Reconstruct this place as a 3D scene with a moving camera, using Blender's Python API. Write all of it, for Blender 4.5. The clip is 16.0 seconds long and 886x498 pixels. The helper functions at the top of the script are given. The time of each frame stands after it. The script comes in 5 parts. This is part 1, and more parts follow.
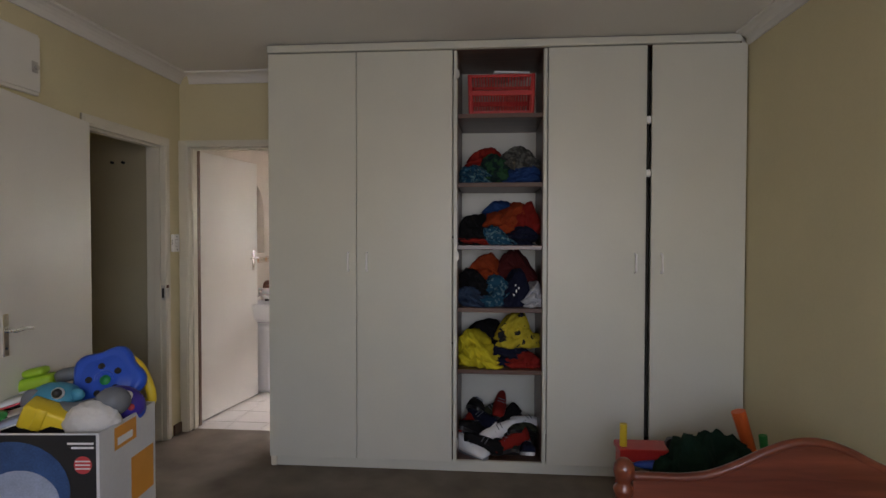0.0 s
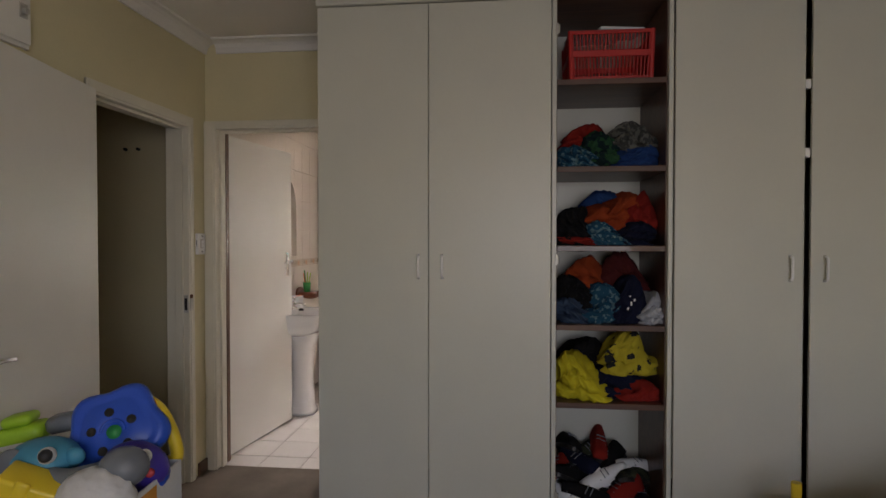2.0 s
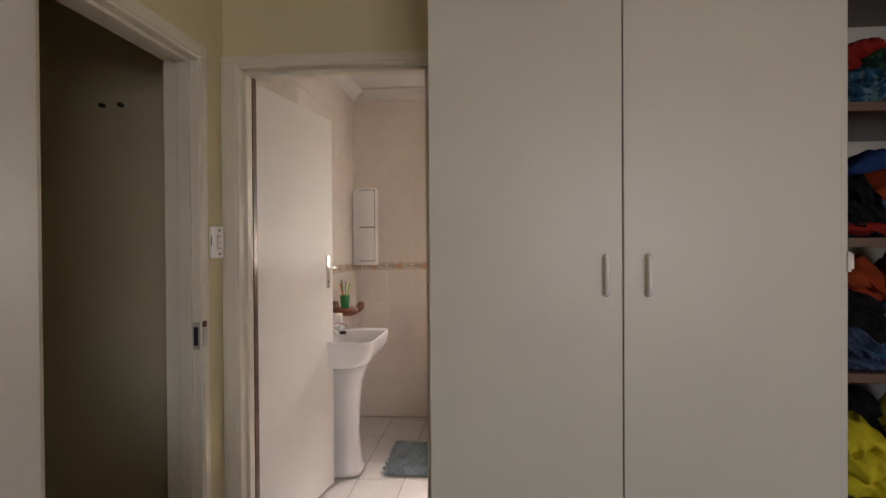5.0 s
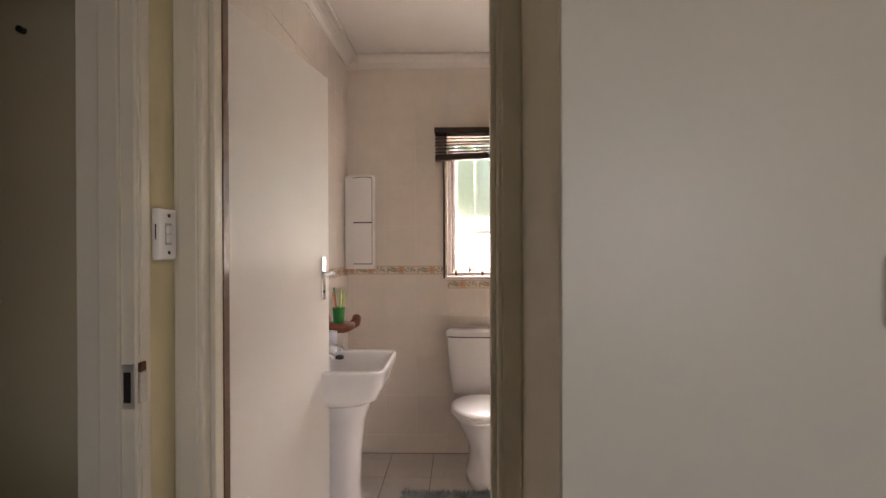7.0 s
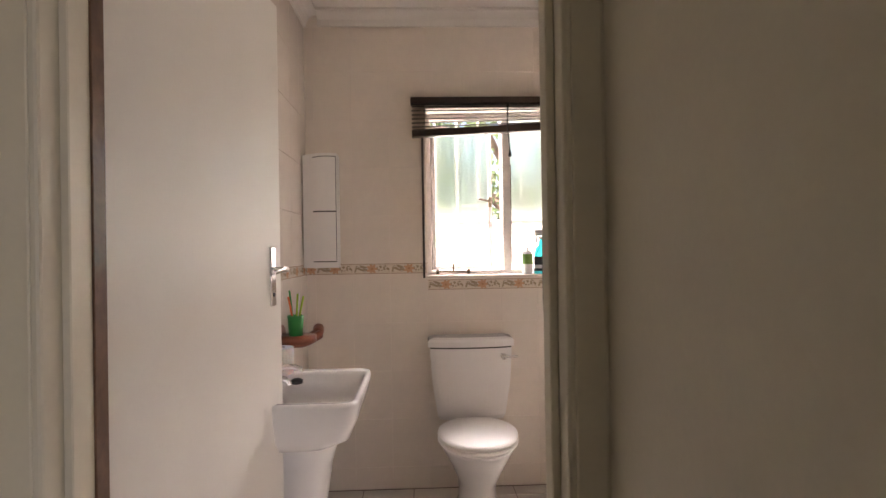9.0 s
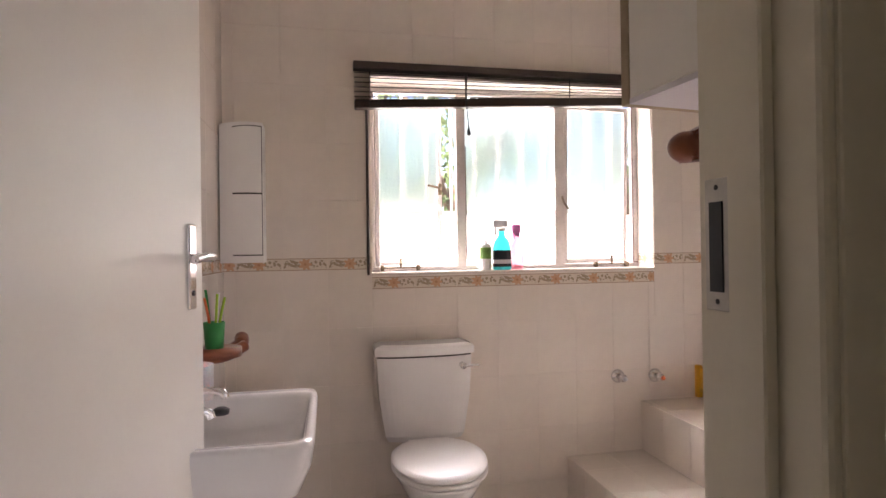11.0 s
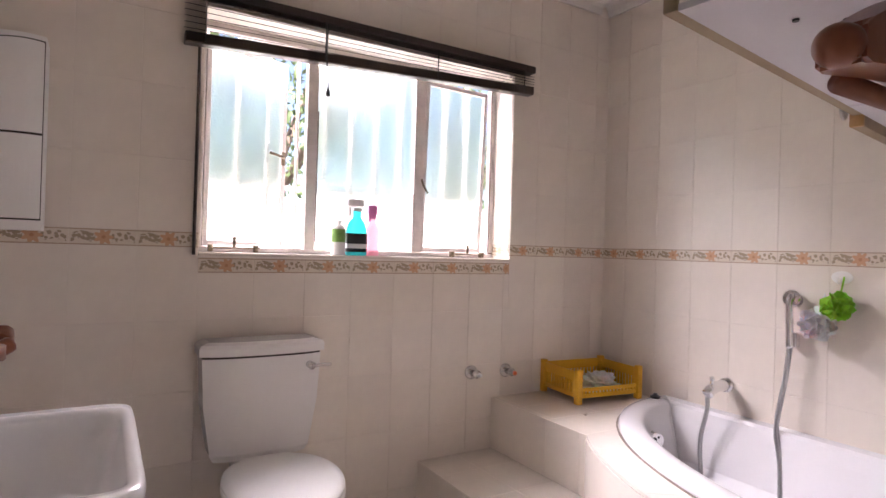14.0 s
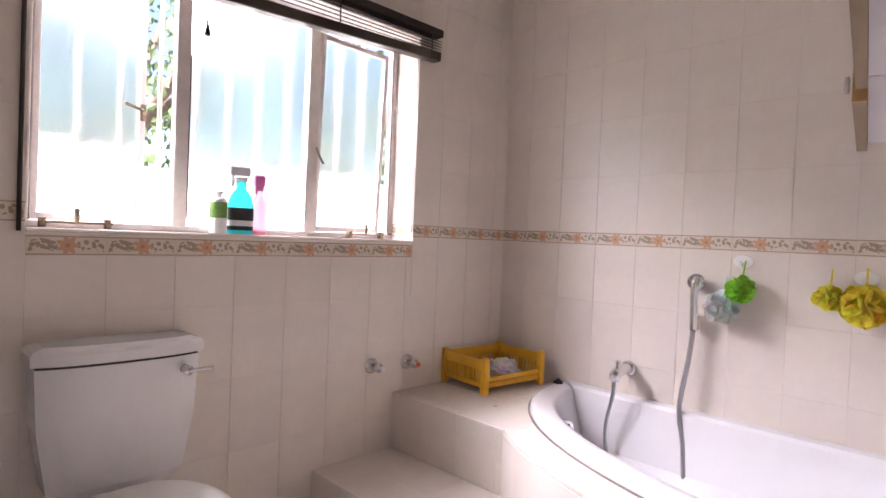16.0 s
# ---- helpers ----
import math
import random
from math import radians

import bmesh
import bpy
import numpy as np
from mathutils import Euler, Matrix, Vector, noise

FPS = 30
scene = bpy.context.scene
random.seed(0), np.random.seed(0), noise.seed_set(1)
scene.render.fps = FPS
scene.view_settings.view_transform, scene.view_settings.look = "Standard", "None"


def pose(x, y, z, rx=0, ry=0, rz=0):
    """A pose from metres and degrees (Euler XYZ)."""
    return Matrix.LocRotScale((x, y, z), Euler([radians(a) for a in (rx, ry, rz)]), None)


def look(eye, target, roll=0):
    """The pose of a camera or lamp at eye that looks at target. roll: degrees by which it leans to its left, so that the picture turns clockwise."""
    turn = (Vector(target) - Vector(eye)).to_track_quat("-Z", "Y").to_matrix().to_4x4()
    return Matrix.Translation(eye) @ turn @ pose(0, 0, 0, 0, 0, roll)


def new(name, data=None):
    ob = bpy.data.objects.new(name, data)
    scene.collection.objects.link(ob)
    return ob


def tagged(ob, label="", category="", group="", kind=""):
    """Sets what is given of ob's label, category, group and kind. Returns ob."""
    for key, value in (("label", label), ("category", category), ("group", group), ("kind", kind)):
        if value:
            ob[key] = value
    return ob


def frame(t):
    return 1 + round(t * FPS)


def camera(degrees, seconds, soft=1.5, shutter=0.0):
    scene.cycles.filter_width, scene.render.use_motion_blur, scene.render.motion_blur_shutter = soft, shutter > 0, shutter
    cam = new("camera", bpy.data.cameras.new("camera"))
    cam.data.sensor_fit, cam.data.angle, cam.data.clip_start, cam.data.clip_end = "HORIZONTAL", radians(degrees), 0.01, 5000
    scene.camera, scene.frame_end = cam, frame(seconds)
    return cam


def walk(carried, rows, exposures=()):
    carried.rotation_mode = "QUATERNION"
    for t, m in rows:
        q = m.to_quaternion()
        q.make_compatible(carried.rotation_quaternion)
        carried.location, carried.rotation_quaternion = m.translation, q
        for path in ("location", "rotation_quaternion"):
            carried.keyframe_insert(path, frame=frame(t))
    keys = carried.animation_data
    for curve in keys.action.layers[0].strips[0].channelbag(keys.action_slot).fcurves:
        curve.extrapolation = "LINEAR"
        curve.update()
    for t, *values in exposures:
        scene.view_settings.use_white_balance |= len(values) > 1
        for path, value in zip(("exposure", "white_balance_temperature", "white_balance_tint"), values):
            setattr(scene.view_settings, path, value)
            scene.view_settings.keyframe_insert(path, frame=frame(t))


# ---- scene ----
cam = camera(75.9, 16.0)
PATH = [
    (0, (0.02, 0.337, 1.432), (-0.145, 2.33, 1.386), 0.1),
    (0.5, (-0.068, 0.504, 1.443), (-0.264, 2.494, 1.396), 0.1),
    (1, (-0.191, 0.66, 1.409), (-0.397, 2.649, 1.372), 0.1),
    (1.5, (-0.317, 0.847, 1.402), (-0.526, 2.836, 1.37), 0.1),
    (2, (-0.439, 1.009, 1.412), (-0.643, 2.998, 1.374), 0.0),
    (2.5, (-0.593, 1.19, 1.403), (-0.791, 3.18, 1.372), -0.0),
    (3, (-0.737, 1.372, 1.408), (-0.936, 3.362, 1.373), -0.2),
    (3.5, (-0.87, 1.564, 1.383), (-1.061, 3.554, 1.355), -0.3),
    (4, (-0.982, 1.757, 1.386), (-1.17, 3.748, 1.356), -0.4),
    (6.3, (-1.391, 2.586, 1.337), (-1.489, 4.583, 1.336), -0.2),
    (6.5, (-1.432, 2.675, 1.34), (-1.516, 4.673, 1.33), -0.2),
    (7, (-1.493, 2.848, 1.345), (-1.554, 4.847, 1.337), -0.2),
    (7.5, (-1.539, 3.009, 1.332), (-1.567, 5.009, 1.327), -0.4),
    (8, (-1.554, 3.158, 1.311), (-1.55, 5.158, 1.309), -0.3),
    (8.2, (-1.557, 3.224, 1.304), (-1.545, 5.224, 1.305), -0.5),
    (10.3, (-1.735, 3.751, 1.257), (-1.46, 5.732, 1.271), -0.7),
    (10.5, (-1.745, 3.798, 1.251), (-1.434, 5.773, 1.266), -0.7),
    (11, (-1.78, 3.907, 1.239), (-1.382, 5.867, 1.251), -0.8),
    (11.5, (-1.81, 3.983, 1.229), (-1.311, 5.92, 1.242), -1.0),
    (12, (-1.855, 4.048, 1.229), (-1.247, 5.953, 1.24), -1.2),
    (12.5, (-1.895, 4.108, 1.22), (-1.168, 5.971, 1.231), -1.2),
    (13, (-1.904, 4.158, 1.205), (-1.068, 5.974, 1.214), -0.8),
    (13.5, (-1.892, 4.215, 1.194), (-0.959, 5.985, 1.202), 0.8),
    (14, (-1.882, 4.286, 1.179), (-0.854, 6.002, 1.187), 1.7),
    (14.5, (-1.875, 4.363, 1.17), (-0.754, 6.019, 1.176), 2.0),
    (15, (-1.873, 4.448, 1.167), (-0.655, 6.035, 1.164), 2.2),
    (15.5, (-1.887, 4.546, 1.179), (-0.56, 6.043, 1.155), 2.3),
    (16, (-1.881, 4.624, 1.17), (-0.46, 6.031, 1.129), 2.4),
]
EXPOSURES = [(0.0, 2.8, 6600, 23), (1.0, 2.42, 6850, 22), (2.5, 2.78, 6850, 24), (4.0, 2.95, 6950, 26), (6.3, 3.0, 7050, 28), (8.2, 2.98, 7050, 28), (11.0, 3.0, 6650, 30), (14.0, 2.78, 6350, 32), (16.0, 2.88, 6200, 33)]
walk(cam, [(t, look(eye, target, roll)) for t, eye, target, roll in PATH], EXPOSURES)

# ---- light ----
SUN_EL, SUN_AZ = 66.0, 200.0
world = bpy.data.worlds.new("sky")
scene.world = world
world.use_nodes = True
wn = world.node_tree
sky = wn.nodes.new("ShaderNodeTexSky")
sky.sky_type, sky.sun_disc = "NISHITA", False
sky.sun_elevation, sky.sun_rotation = radians(SUN_EL), radians(SUN_AZ)
wn.nodes["Background"].inputs[1].default_value = 0.055
wn.links.new(sky.outputs[0], wn.nodes["Background"].inputs[0])
sun = new("sun", bpy.data.lights.new("sun", "SUN"))
sun.data.energy, sun.data.angle, sun.data.color = 5.0, radians(0.5), (1.0, 0.95, 0.87)
az, el = radians(SUN_AZ), radians(SUN_EL)
sun.matrix_world = look((0, 0, 20), Vector((0, 0, 20)) - Vector((math.sin(az) * math.cos(el), math.cos(az) * math.cos(el), math.sin(el))))
BED_WIN, BATH_FILL = 5.7, 46.0


def area_lamp(name, m, sx, sy, watts, color):
    lamp = new(name, bpy.data.lights.new(name, "AREA"))
    lamp.data.shape, lamp.data.size, lamp.data.size_y = "RECTANGLE", sx, sy
    lamp.data.energy, lamp.data.color = watts, color
    lamp.matrix_world = m
    return lamp


area_lamp("bedroom_window_light", look((0.3, -1.16, 1.5), (0.1, 1.2, 0.6)), 1.9, 1.2, BED_WIN, (0.80, 0.90, 1.0))
# Unseen fill lamp added high outside the window, in place of skylight.
area_lamp("bathroom_window_light", look((-1.2, 7.95, 2.85), (-0.7, 6.3, 1.6)), 2.6, 0.8, BATH_FILL, (1.0, 0.98, 0.97))


# ---- materials ----
def mat(name, color, rough=0.5, metal=0.0, var=0.08, scale=6.0, bump=0.1, fine=120.0, rand=0.0, spec=0.5, coat=0.0):
    """A surface with variation at two scales: broad stains and fine grain, the latter also as relief."""
    m = bpy.data.materials.new(name)
    m.use_nodes = True
    n, l = m.node_tree.nodes, m.node_tree.links
    b = n["Principled BSDF"]
    b.inputs["Roughness"].default_value, b.inputs["Metallic"].default_value = rough, metal
    b.inputs["Specular IOR Level"].default_value = spec
    b.inputs["Coat Weight"].default_value = coat
    co = n.new("ShaderNodeTexCoord")
    big, small = n.new("ShaderNodeTexNoise"), n.new("ShaderNodeTexNoise")
    big.inputs["Scale"].default_value, big.inputs["Detail"].default_value = scale, 4
    small.inputs["Scale"].default_value, small.inputs["Detail"].default_value = fine, 3
    l.new(co.outputs["Object"], big.inputs["Vector"])
    l.new(co.outputs["Object"], small.inputs["Vector"])
    add = n.new("ShaderNodeMath")
    add.operation = "MULTIPLY_ADD"
    l.new(small.outputs["Fac"], add.inputs[0])
    add.inputs[1].default_value = 0.4
    l.new(big.outputs["Fac"], add.inputs[2])
    ramp = n.new("ShaderNodeMapRange")
    l.new(add.outputs[0], ramp.inputs[0])
    ramp.inputs[1].default_value, ramp.inputs[2].default_value = 0.4, 1.0
    ramp.inputs[3].default_value, ramp.inputs[4].default_value = 1 - var, 1 + var
    last = ramp.outputs[0]
    if rand:
        info, mr, mul = n.new("ShaderNodeObjectInfo"), n.new("ShaderNodeMapRange"), n.new("ShaderNodeMath")
        l.new(info.outputs["Random"], mr.inputs[0])
        mr.inputs[3].default_value, mr.inputs[4].default_value = 1 - rand, 1 + rand
        mul.operation = "MULTIPLY"
        l.new(last, mul.inputs[0])
        l.new(mr.outputs[0], mul.inputs[1])
        last = mul.outputs[0]
    mix = n.new("ShaderNodeVectorMath")
    mix.operation = "SCALE"
    mix.inputs[0].default_value = color
    l.new(last, mix.inputs["Scale"])
    l.new(mix.outputs[0], b.inputs["Base Color"])
    if bump:
        bp = n.new("ShaderNodeBump")
        bp.inputs["Strength"].default_value, bp.inputs["Distance"].default_value = bump, 0.002
        l.new(small.outputs["Fac"], bp.inputs["Height"])
        l.new(bp.outputs[0], b.inputs["Normal"])
    return m


def wood(name, dark, light, rough=0.35, scale=(2, 30, 30), coat=0.3):
    m = mat(name, light, rough, coat=coat, bump=0.15)
    n, l = m.node_tree.nodes, m.node_tree.links
    b = n["Principled BSDF"]
    co, mp, tx, cr = n.new("ShaderNodeTexCoord"), n.new("ShaderNodeMapping"), n.new("ShaderNodeTexNoise"), n.new("ShaderNodeValToRGB")
    mp.inputs["Scale"].default_value = scale
    tx.inputs["Scale"].default_value, tx.inputs["Detail"].default_value, tx.inputs["Distortion"].default_value = 1.0, 5, 0.6
    cr.color_ramp.elements[0].color, cr.color_ramp.elements[1].color = (*dark, 1), (*light, 1)
    cr.color_ramp.elements[0].position, cr.color_ramp.elements[1].position = 0.3, 0.7
    l.new(co.outputs["Object"], mp.inputs[0])
    l.new(mp.outputs[0], tx.inputs[0])
    l.new(tx.outputs["Fac"], cr.inputs[0])
    l.new(cr.outputs[0], b.inputs["Base Color"])
    return m


def cloth(name, c1, c2=None, scale=14.0, cut=0.5):
    """Woven cloth; with a second colour, a blotchy print."""
    # Colours cut to three quarters for the shade inside the wardrobe shelves.
    c1 = tuple(v * 0.75 for v in c1)
    c2 = c2 and tuple(v * 0.75 for v in c2)
    m = mat(name, c1, 0.95, var=0.18, scale=9, bump=0.5, fine=300, spec=0.15)
    if c2:
        n, l = m.node_tree.nodes, m.node_tree.links
        co, v, cr = n.new("ShaderNodeTexCoord"), n.new("ShaderNodeTexNoise"), n.new("ShaderNodeValToRGB")
        v.inputs["Scale"].default_value, v.inputs["Detail"].default_value = scale, 3
        l.new(co.outputs["Object"], v.inputs["Vector"])
        l.new(v.outputs["Fac"], cr.inputs[0])
        cr.color_ramp.interpolation = "CONSTANT"
        cr.color_ramp.elements[0].color, cr.color_ramp.elements[1].color = (*c1, 1), (*c2, 1)
        cr.color_ramp.elements[1].position = cut
        l.new(cr.outputs[0], n["Principled BSDF"].inputs["Base Color"])
    return m


def frosted():
    m = bpy.data.materials.new("frosted_glass")
    m.use_nodes = True
    n, l = m.node_tree.nodes, m.node_tree.links
    b = n["Principled BSDF"]
    b.inputs["Base Color"].default_value = (0.78, 0.87, 0.84, 1)
    b.inputs["Transmission Weight"].default_value, b.inputs["Roughness"].default_value, b.inputs["IOR"].default_value = 1.0, 0.28, 1.25
    co, v, bp = n.new("ShaderNodeTexCoord"), n.new("ShaderNodeTexVoronoi"), n.new("ShaderNodeBump")
    v.inputs["Scale"].default_value = 90
    bp.inputs["Strength"].default_value, bp.inputs["Distance"].default_value = 0.25, 0.003
    l.new(co.outputs["Object"], v.inputs["Vector"])
    l.new(v.outputs["Distance"], bp.inputs["Height"])
    l.new(bp.outputs[0], b.inputs["Normal"])
    return m


def border_material():
    """A glazed listello: an orange flower in the middle, grey-green leaf sprays, beige edge lines."""
    m = bpy.data.materials.new("floral_border_tile")
    m.use_nodes = True
    n, l = m.node_tree.nodes, m.node_tree.links
    b = n["Principled BSDF"]
    b.inputs["Roughness"].default_value = 0.25
    co, sep = n.new("ShaderNodeTexCoord"), n.new("ShaderNodeSeparateXYZ")
    l.new(co.outputs["Object"], sep.inputs[0])

    def math_node(op, a, bb=None, c=None):
        q = n.new("ShaderNodeMath")
        q.operation = op
        for k, val in enumerate((a, bb, c)):
            if val is None:
                continue
            if isinstance(val, (int, float)):
                q.inputs[k].default_value = val
            else:
                l.new(val, q.inputs[k])
        return q.outputs[0]

    X, Z = sep.outputs[0], sep.outputs[2]
    r = math_node("SQRT", math_node("ADD", math_node("MULTIPLY", X, X), math_node("MULTIPLY", Z, Z)))
    ang = math_node("ARCTAN2", Z, X)
    edge = math_node("MULTIPLY_ADD", math_node("COSINE", math_node("MULTIPLY", ang, 7.0)), 0.006, 0.024)
    flower = math_node("LESS_THAN", r, edge)
    heart = math_node("LESS_THAN", r, 0.006)
    ax = math_node("ABSOLUTE", X)
    v = n.new("ShaderNodeTexVoronoi")
    v.inputs["Scale"].default_value = 85
    l.new(co.outputs["Object"], v.inputs["Vector"])
    blob = math_node("LESS_THAN", v.outputs["Distance"], 0.56)
    band = math_node("LESS_THAN", math_node("ABSOLUTE", math_node("ADD", Z, math_node("MULTIPLY", math_node("SINE", math_node("MULTIPLY", ax, 75.0)), 0.005))), 0.015)
    zone = math_node("MULTIPLY", math_node("GREATER_THAN", ax, 0.024), math_node("LESS_THAN", ax, 0.094))
    leaf = math_node("MULTIPLY", math_node("MULTIPLY", blob, band), zone)
    line = math_node("GREATER_THAN", math_node("ABSOLUTE", Z), 0.0235)
    cols = [(0.74, 0.65, 0.53), (0.40, 0.32, 0.22), (0.64, 0.38, 0.23), (0.52, 0.26, 0.14), (0.50, 0.38, 0.28)]
    last = None
    for c, f in zip(cols, (None, leaf, flower, heart, line)):
        if f is None:
            rgb = n.new("ShaderNodeRGB")
            rgb.outputs[0].default_value = (*c, 1)
            last = rgb.outputs[0]
            continue
        mx = n.new("ShaderNodeMix")
        mx.data_type = "RGBA"
        l.new(f, mx.inputs["Factor"])
        l.new(last, mx.inputs[6])
        mx.inputs[7].default_value = (*c, 1)
        last = mx.outputs[2]
    l.new(last, b.inputs["Base Color"])
    return m


M = {
    "olive_wall": mat("cream_olive_wall_paint", (0.66, 0.58, 0.36), 0.7, var=0.05, scale=2, bump=0.25, fine=70),
    "corridor": mat("corridor_paint", (0.62, 0.54, 0.35), 0.7, var=0.06, scale=2, bump=0.25, fine=70),
    "ceiling": mat("ceiling_paint", (0.76, 0.73, 0.68), 0.8, var=0.04, scale=1.5, bump=0.2, fine=60),
    "white_gloss": mat("white_enamel_paint", (0.76, 0.73, 0.67), 0.35, var=0.03, scale=3, bump=0.06, fine=90),
    "window_paint": mat("worn_window_paint", (0.66, 0.60, 0.56), 0.5, var=0.14, scale=18, bump=0.3, fine=90),
    "cupboard": mat("white_cupboard_paint", (0.62, 0.605, 0.52), 0.38, var=0.035, scale=2.5, bump=0.08, fine=70),
    "frame": mat("cream_frame_paint", (0.70, 0.65, 0.53), 0.45, var=0.05, scale=4, bump=0.1, fine=90),
    "carpet": mat("grey_brown_carpet", (0.20, 0.165, 0.13), 1.0, var=0.25, scale=5, bump=0.9, fine=420, spec=0.1),
    "tile": mat("cream_glazed_tile", (0.80, 0.725, 0.64), 0.22, var=0.035, scale=7, bump=0.03, fine=30, rand=0.012),
    "floor_tile": mat("white_floor_tile", (0.68, 0.64, 0.59), 0.25, var=0.05, scale=5, bump=0.04, fine=40, rand=0.03),
    "grout": mat("grout", (0.82, 0.75, 0.67), 0.8, var=0.08, scale=9, bump=0.3, fine=200),
    "dark_grout": mat("dark_grout", (0.22, 0.18, 0.15), 0.9, var=0.2, scale=9, bump=0.3, fine=200),
    "ceramic": mat("white_sanitary_ceramic", (0.82, 0.80, 0.78), 0.12, var=0.02, scale=3, bump=0.0, coat=0.4),
    "bath": mat("white_acrylic_bath", (0.83, 0.82, 0.83), 0.16, var=0.02, scale=3, bump=0.0, coat=0.3),
    "white_plastic": mat("white_plastic", (0.86, 0.84, 0.81), 0.4, var=0.03, bump=0.02),
    "chrome": mat("chrome", (0.80, 0.80, 0.80), 0.12, 1.0, var=0.05, bump=0.0),
    "steel_rough": mat("worn_steel", (0.55, 0.52, 0.47), 0.45, 0.6, var=0.2, scale=20, bump=0.1),
    "rust": mat("rusty_steel", (0.12, 0.05, 0.025), 0.8, 0.2, var=0.4, scale=40, bump=0.4),
    # Colour set dark, as these fittings look against the bright window.
    "dark_brass": mat("dark_brass", (0.17, 0.13, 0.08), 0.45, 0.7, var=0.3, scale=30, bump=0.2),
    "hose": mat("chrome_hose", (0.42, 0.42, 0.43), 0.35, 1.0, var=0.1, bump=0.6, fine=260),
    "dark_wood": wood("dark_brown_slat", (0.018, 0.010, 0.007), (0.045, 0.026, 0.018), 0.4),
    "shelf_wood": wood("red_brown_shelf", (0.075, 0.034, 0.02), (0.13, 0.06, 0.036), 0.5),
    "bed_wood": wood("red_stained_bed", (0.11, 0.022, 0.010), (0.22, 0.055, 0.024), 0.3),
    "hanger_wood": wood("varnished_hanger", (0.17, 0.042, 0.016), (0.28, 0.085, 0.034), 0.3),
    "pine": wood("varnished_pine", (0.42, 0.22, 0.07), (0.60, 0.36, 0.14), 0.4),
    "chip": wood("raw_chipboard_edge", (0.28, 0.21, 0.13), (0.42, 0.33, 0.22), 0.8, coat=0.0),
    "skirting": wood("skirting_and_gap_shade", (0.10, 0.05, 0.025), (0.16, 0.08, 0.04), 0.5),
    "black": mat("black_plastic", (0.015, 0.014, 0.014), 0.4, var=0.2),
    # Near-black that puts the shade of gaps and holes into colour.
    "dark_gap": mat("gap_shade_paint", (0.03, 0.025, 0.02), 0.9, var=0.2),
    "red_plastic": mat("red_plastic", (0.50, 0.03, 0.025), 0.35, var=0.06, bump=0.02),
    "yellow_plastic": mat("yellow_plastic", (0.82, 0.44, 0.02), 0.35, var=0.05, bump=0.02),
    "toy_yellow": mat("toy_yellow", (0.78, 0.56, 0.03), 0.4, var=0.06),
    "toy_blue": mat("toy_blue", (0.02, 0.09, 0.52), 0.35, var=0.06),
    "toy_teal": mat("toy_teal", (0.05, 0.27, 0.40), 0.5, var=0.08),
    "toy_grey": mat("toy_grey", (0.16, 0.17, 0.19), 0.45, var=0.08),
    "toy_lime": mat("toy_lime", (0.34, 0.56, 0.03), 0.45, var=0.08),
    "toy_green": mat("toy_green", (0.02, 0.28, 0.06), 0.45, var=0.08),
    "toy_orange": mat("toy_orange", (0.75, 0.14, 0.03), 0.4, var=0.08),
    "toy_white": mat("toy_white", (0.62, 0.60, 0.58), 0.7, var=0.08),
    "toy_purple": mat("toy_purple", (0.05, 0.03, 0.28), 0.35, var=0.08),
    "cardboard_white": mat("printed_white_cardboard", (0.66, 0.66, 0.68), 0.6, var=0.08, scale=4, bump=0.15, fine=60),
    "print_black": mat("print_black", (0.018, 0.018, 0.022), 0.45, var=0.2),
    "print_blue": mat("print_blue", (0.03, 0.08, 0.22), 0.45, var=0.5, scale=7),
    "print_pale": mat("print_pale_blue", (0.34, 0.40, 0.55), 0.45, var=0.3, scale=9),
    "print_orange": mat("print_orange", (0.75, 0.32, 0.04), 0.5, var=0.05),
    "print_white": mat("print_white", (0.8, 0.8, 0.8), 0.5, var=0.03),
    "print_red": mat("print_red", (0.55, 0.05, 0.06), 0.5, var=0.05),
    "mat_cloth": mat("shaggy_grey_blue_mat", (0.30, 0.36, 0.38), 1.0, var=0.3, scale=12, bump=1.0, fine=260, spec=0.1),
    "teal_bottle": mat("teal_bottle", (0.01, 0.55, 0.60), 0.25, var=0.04, bump=0.0),
    "pink_bottle": mat("pink_bottle", (0.72, 0.28, 0.36), 0.25, var=0.05, bump=0.0),
    "pink": mat("hot_pink_plastic", (0.85, 0.22, 0.52), 0.35, var=0.04, bump=0.0),
    "label_green": mat("can_green_print", (0.20, 0.42, 0.10), 0.4, var=0.3, scale=30),
    "green_net": mat("green_bath_sponge", (0.26, 0.62, 0.03), 0.8, var=0.3, scale=25, bump=0.9, fine=160),
    "white_net": mat("white_bath_sponge", (0.74, 0.73, 0.72), 0.8, var=0.2, scale=25, bump=0.9, fine=160),
    "yellow_net": mat("yellow_bath_sponge", (0.90, 0.76, 0.05), 0.8, var=0.25, scale=25, bump=0.9, fine=160),
    "melamine": mat("pale_lilac_melamine", (0.60, 0.57, 0.60), 0.45, var=0.03),
    "leaf": mat("garden_leaf", (0.07, 0.115, 0.035), 0.6, var=0.4, scale=3, bump=0.1),
    "bark": mat("bark", (0.11, 0.08, 0.055), 0.9, var=0.3, bump=0.8, fine=50),
    "white_wall": mat("sunlit_whitewashed_wall", (0.78, 0.76, 0.72), 0.8, var=0.06, scale=1, bump=0.3),
    "ground": mat("pale_paving", (0.62, 0.58, 0.52), 0.9, var=0.2, scale=1, bump=0.5, fine=40),
    "brick": mat("outside_plaster", (0.55, 0.50, 0.42), 0.9, var=0.1, scale=2, bump=0.4),
    "frost": frosted(),
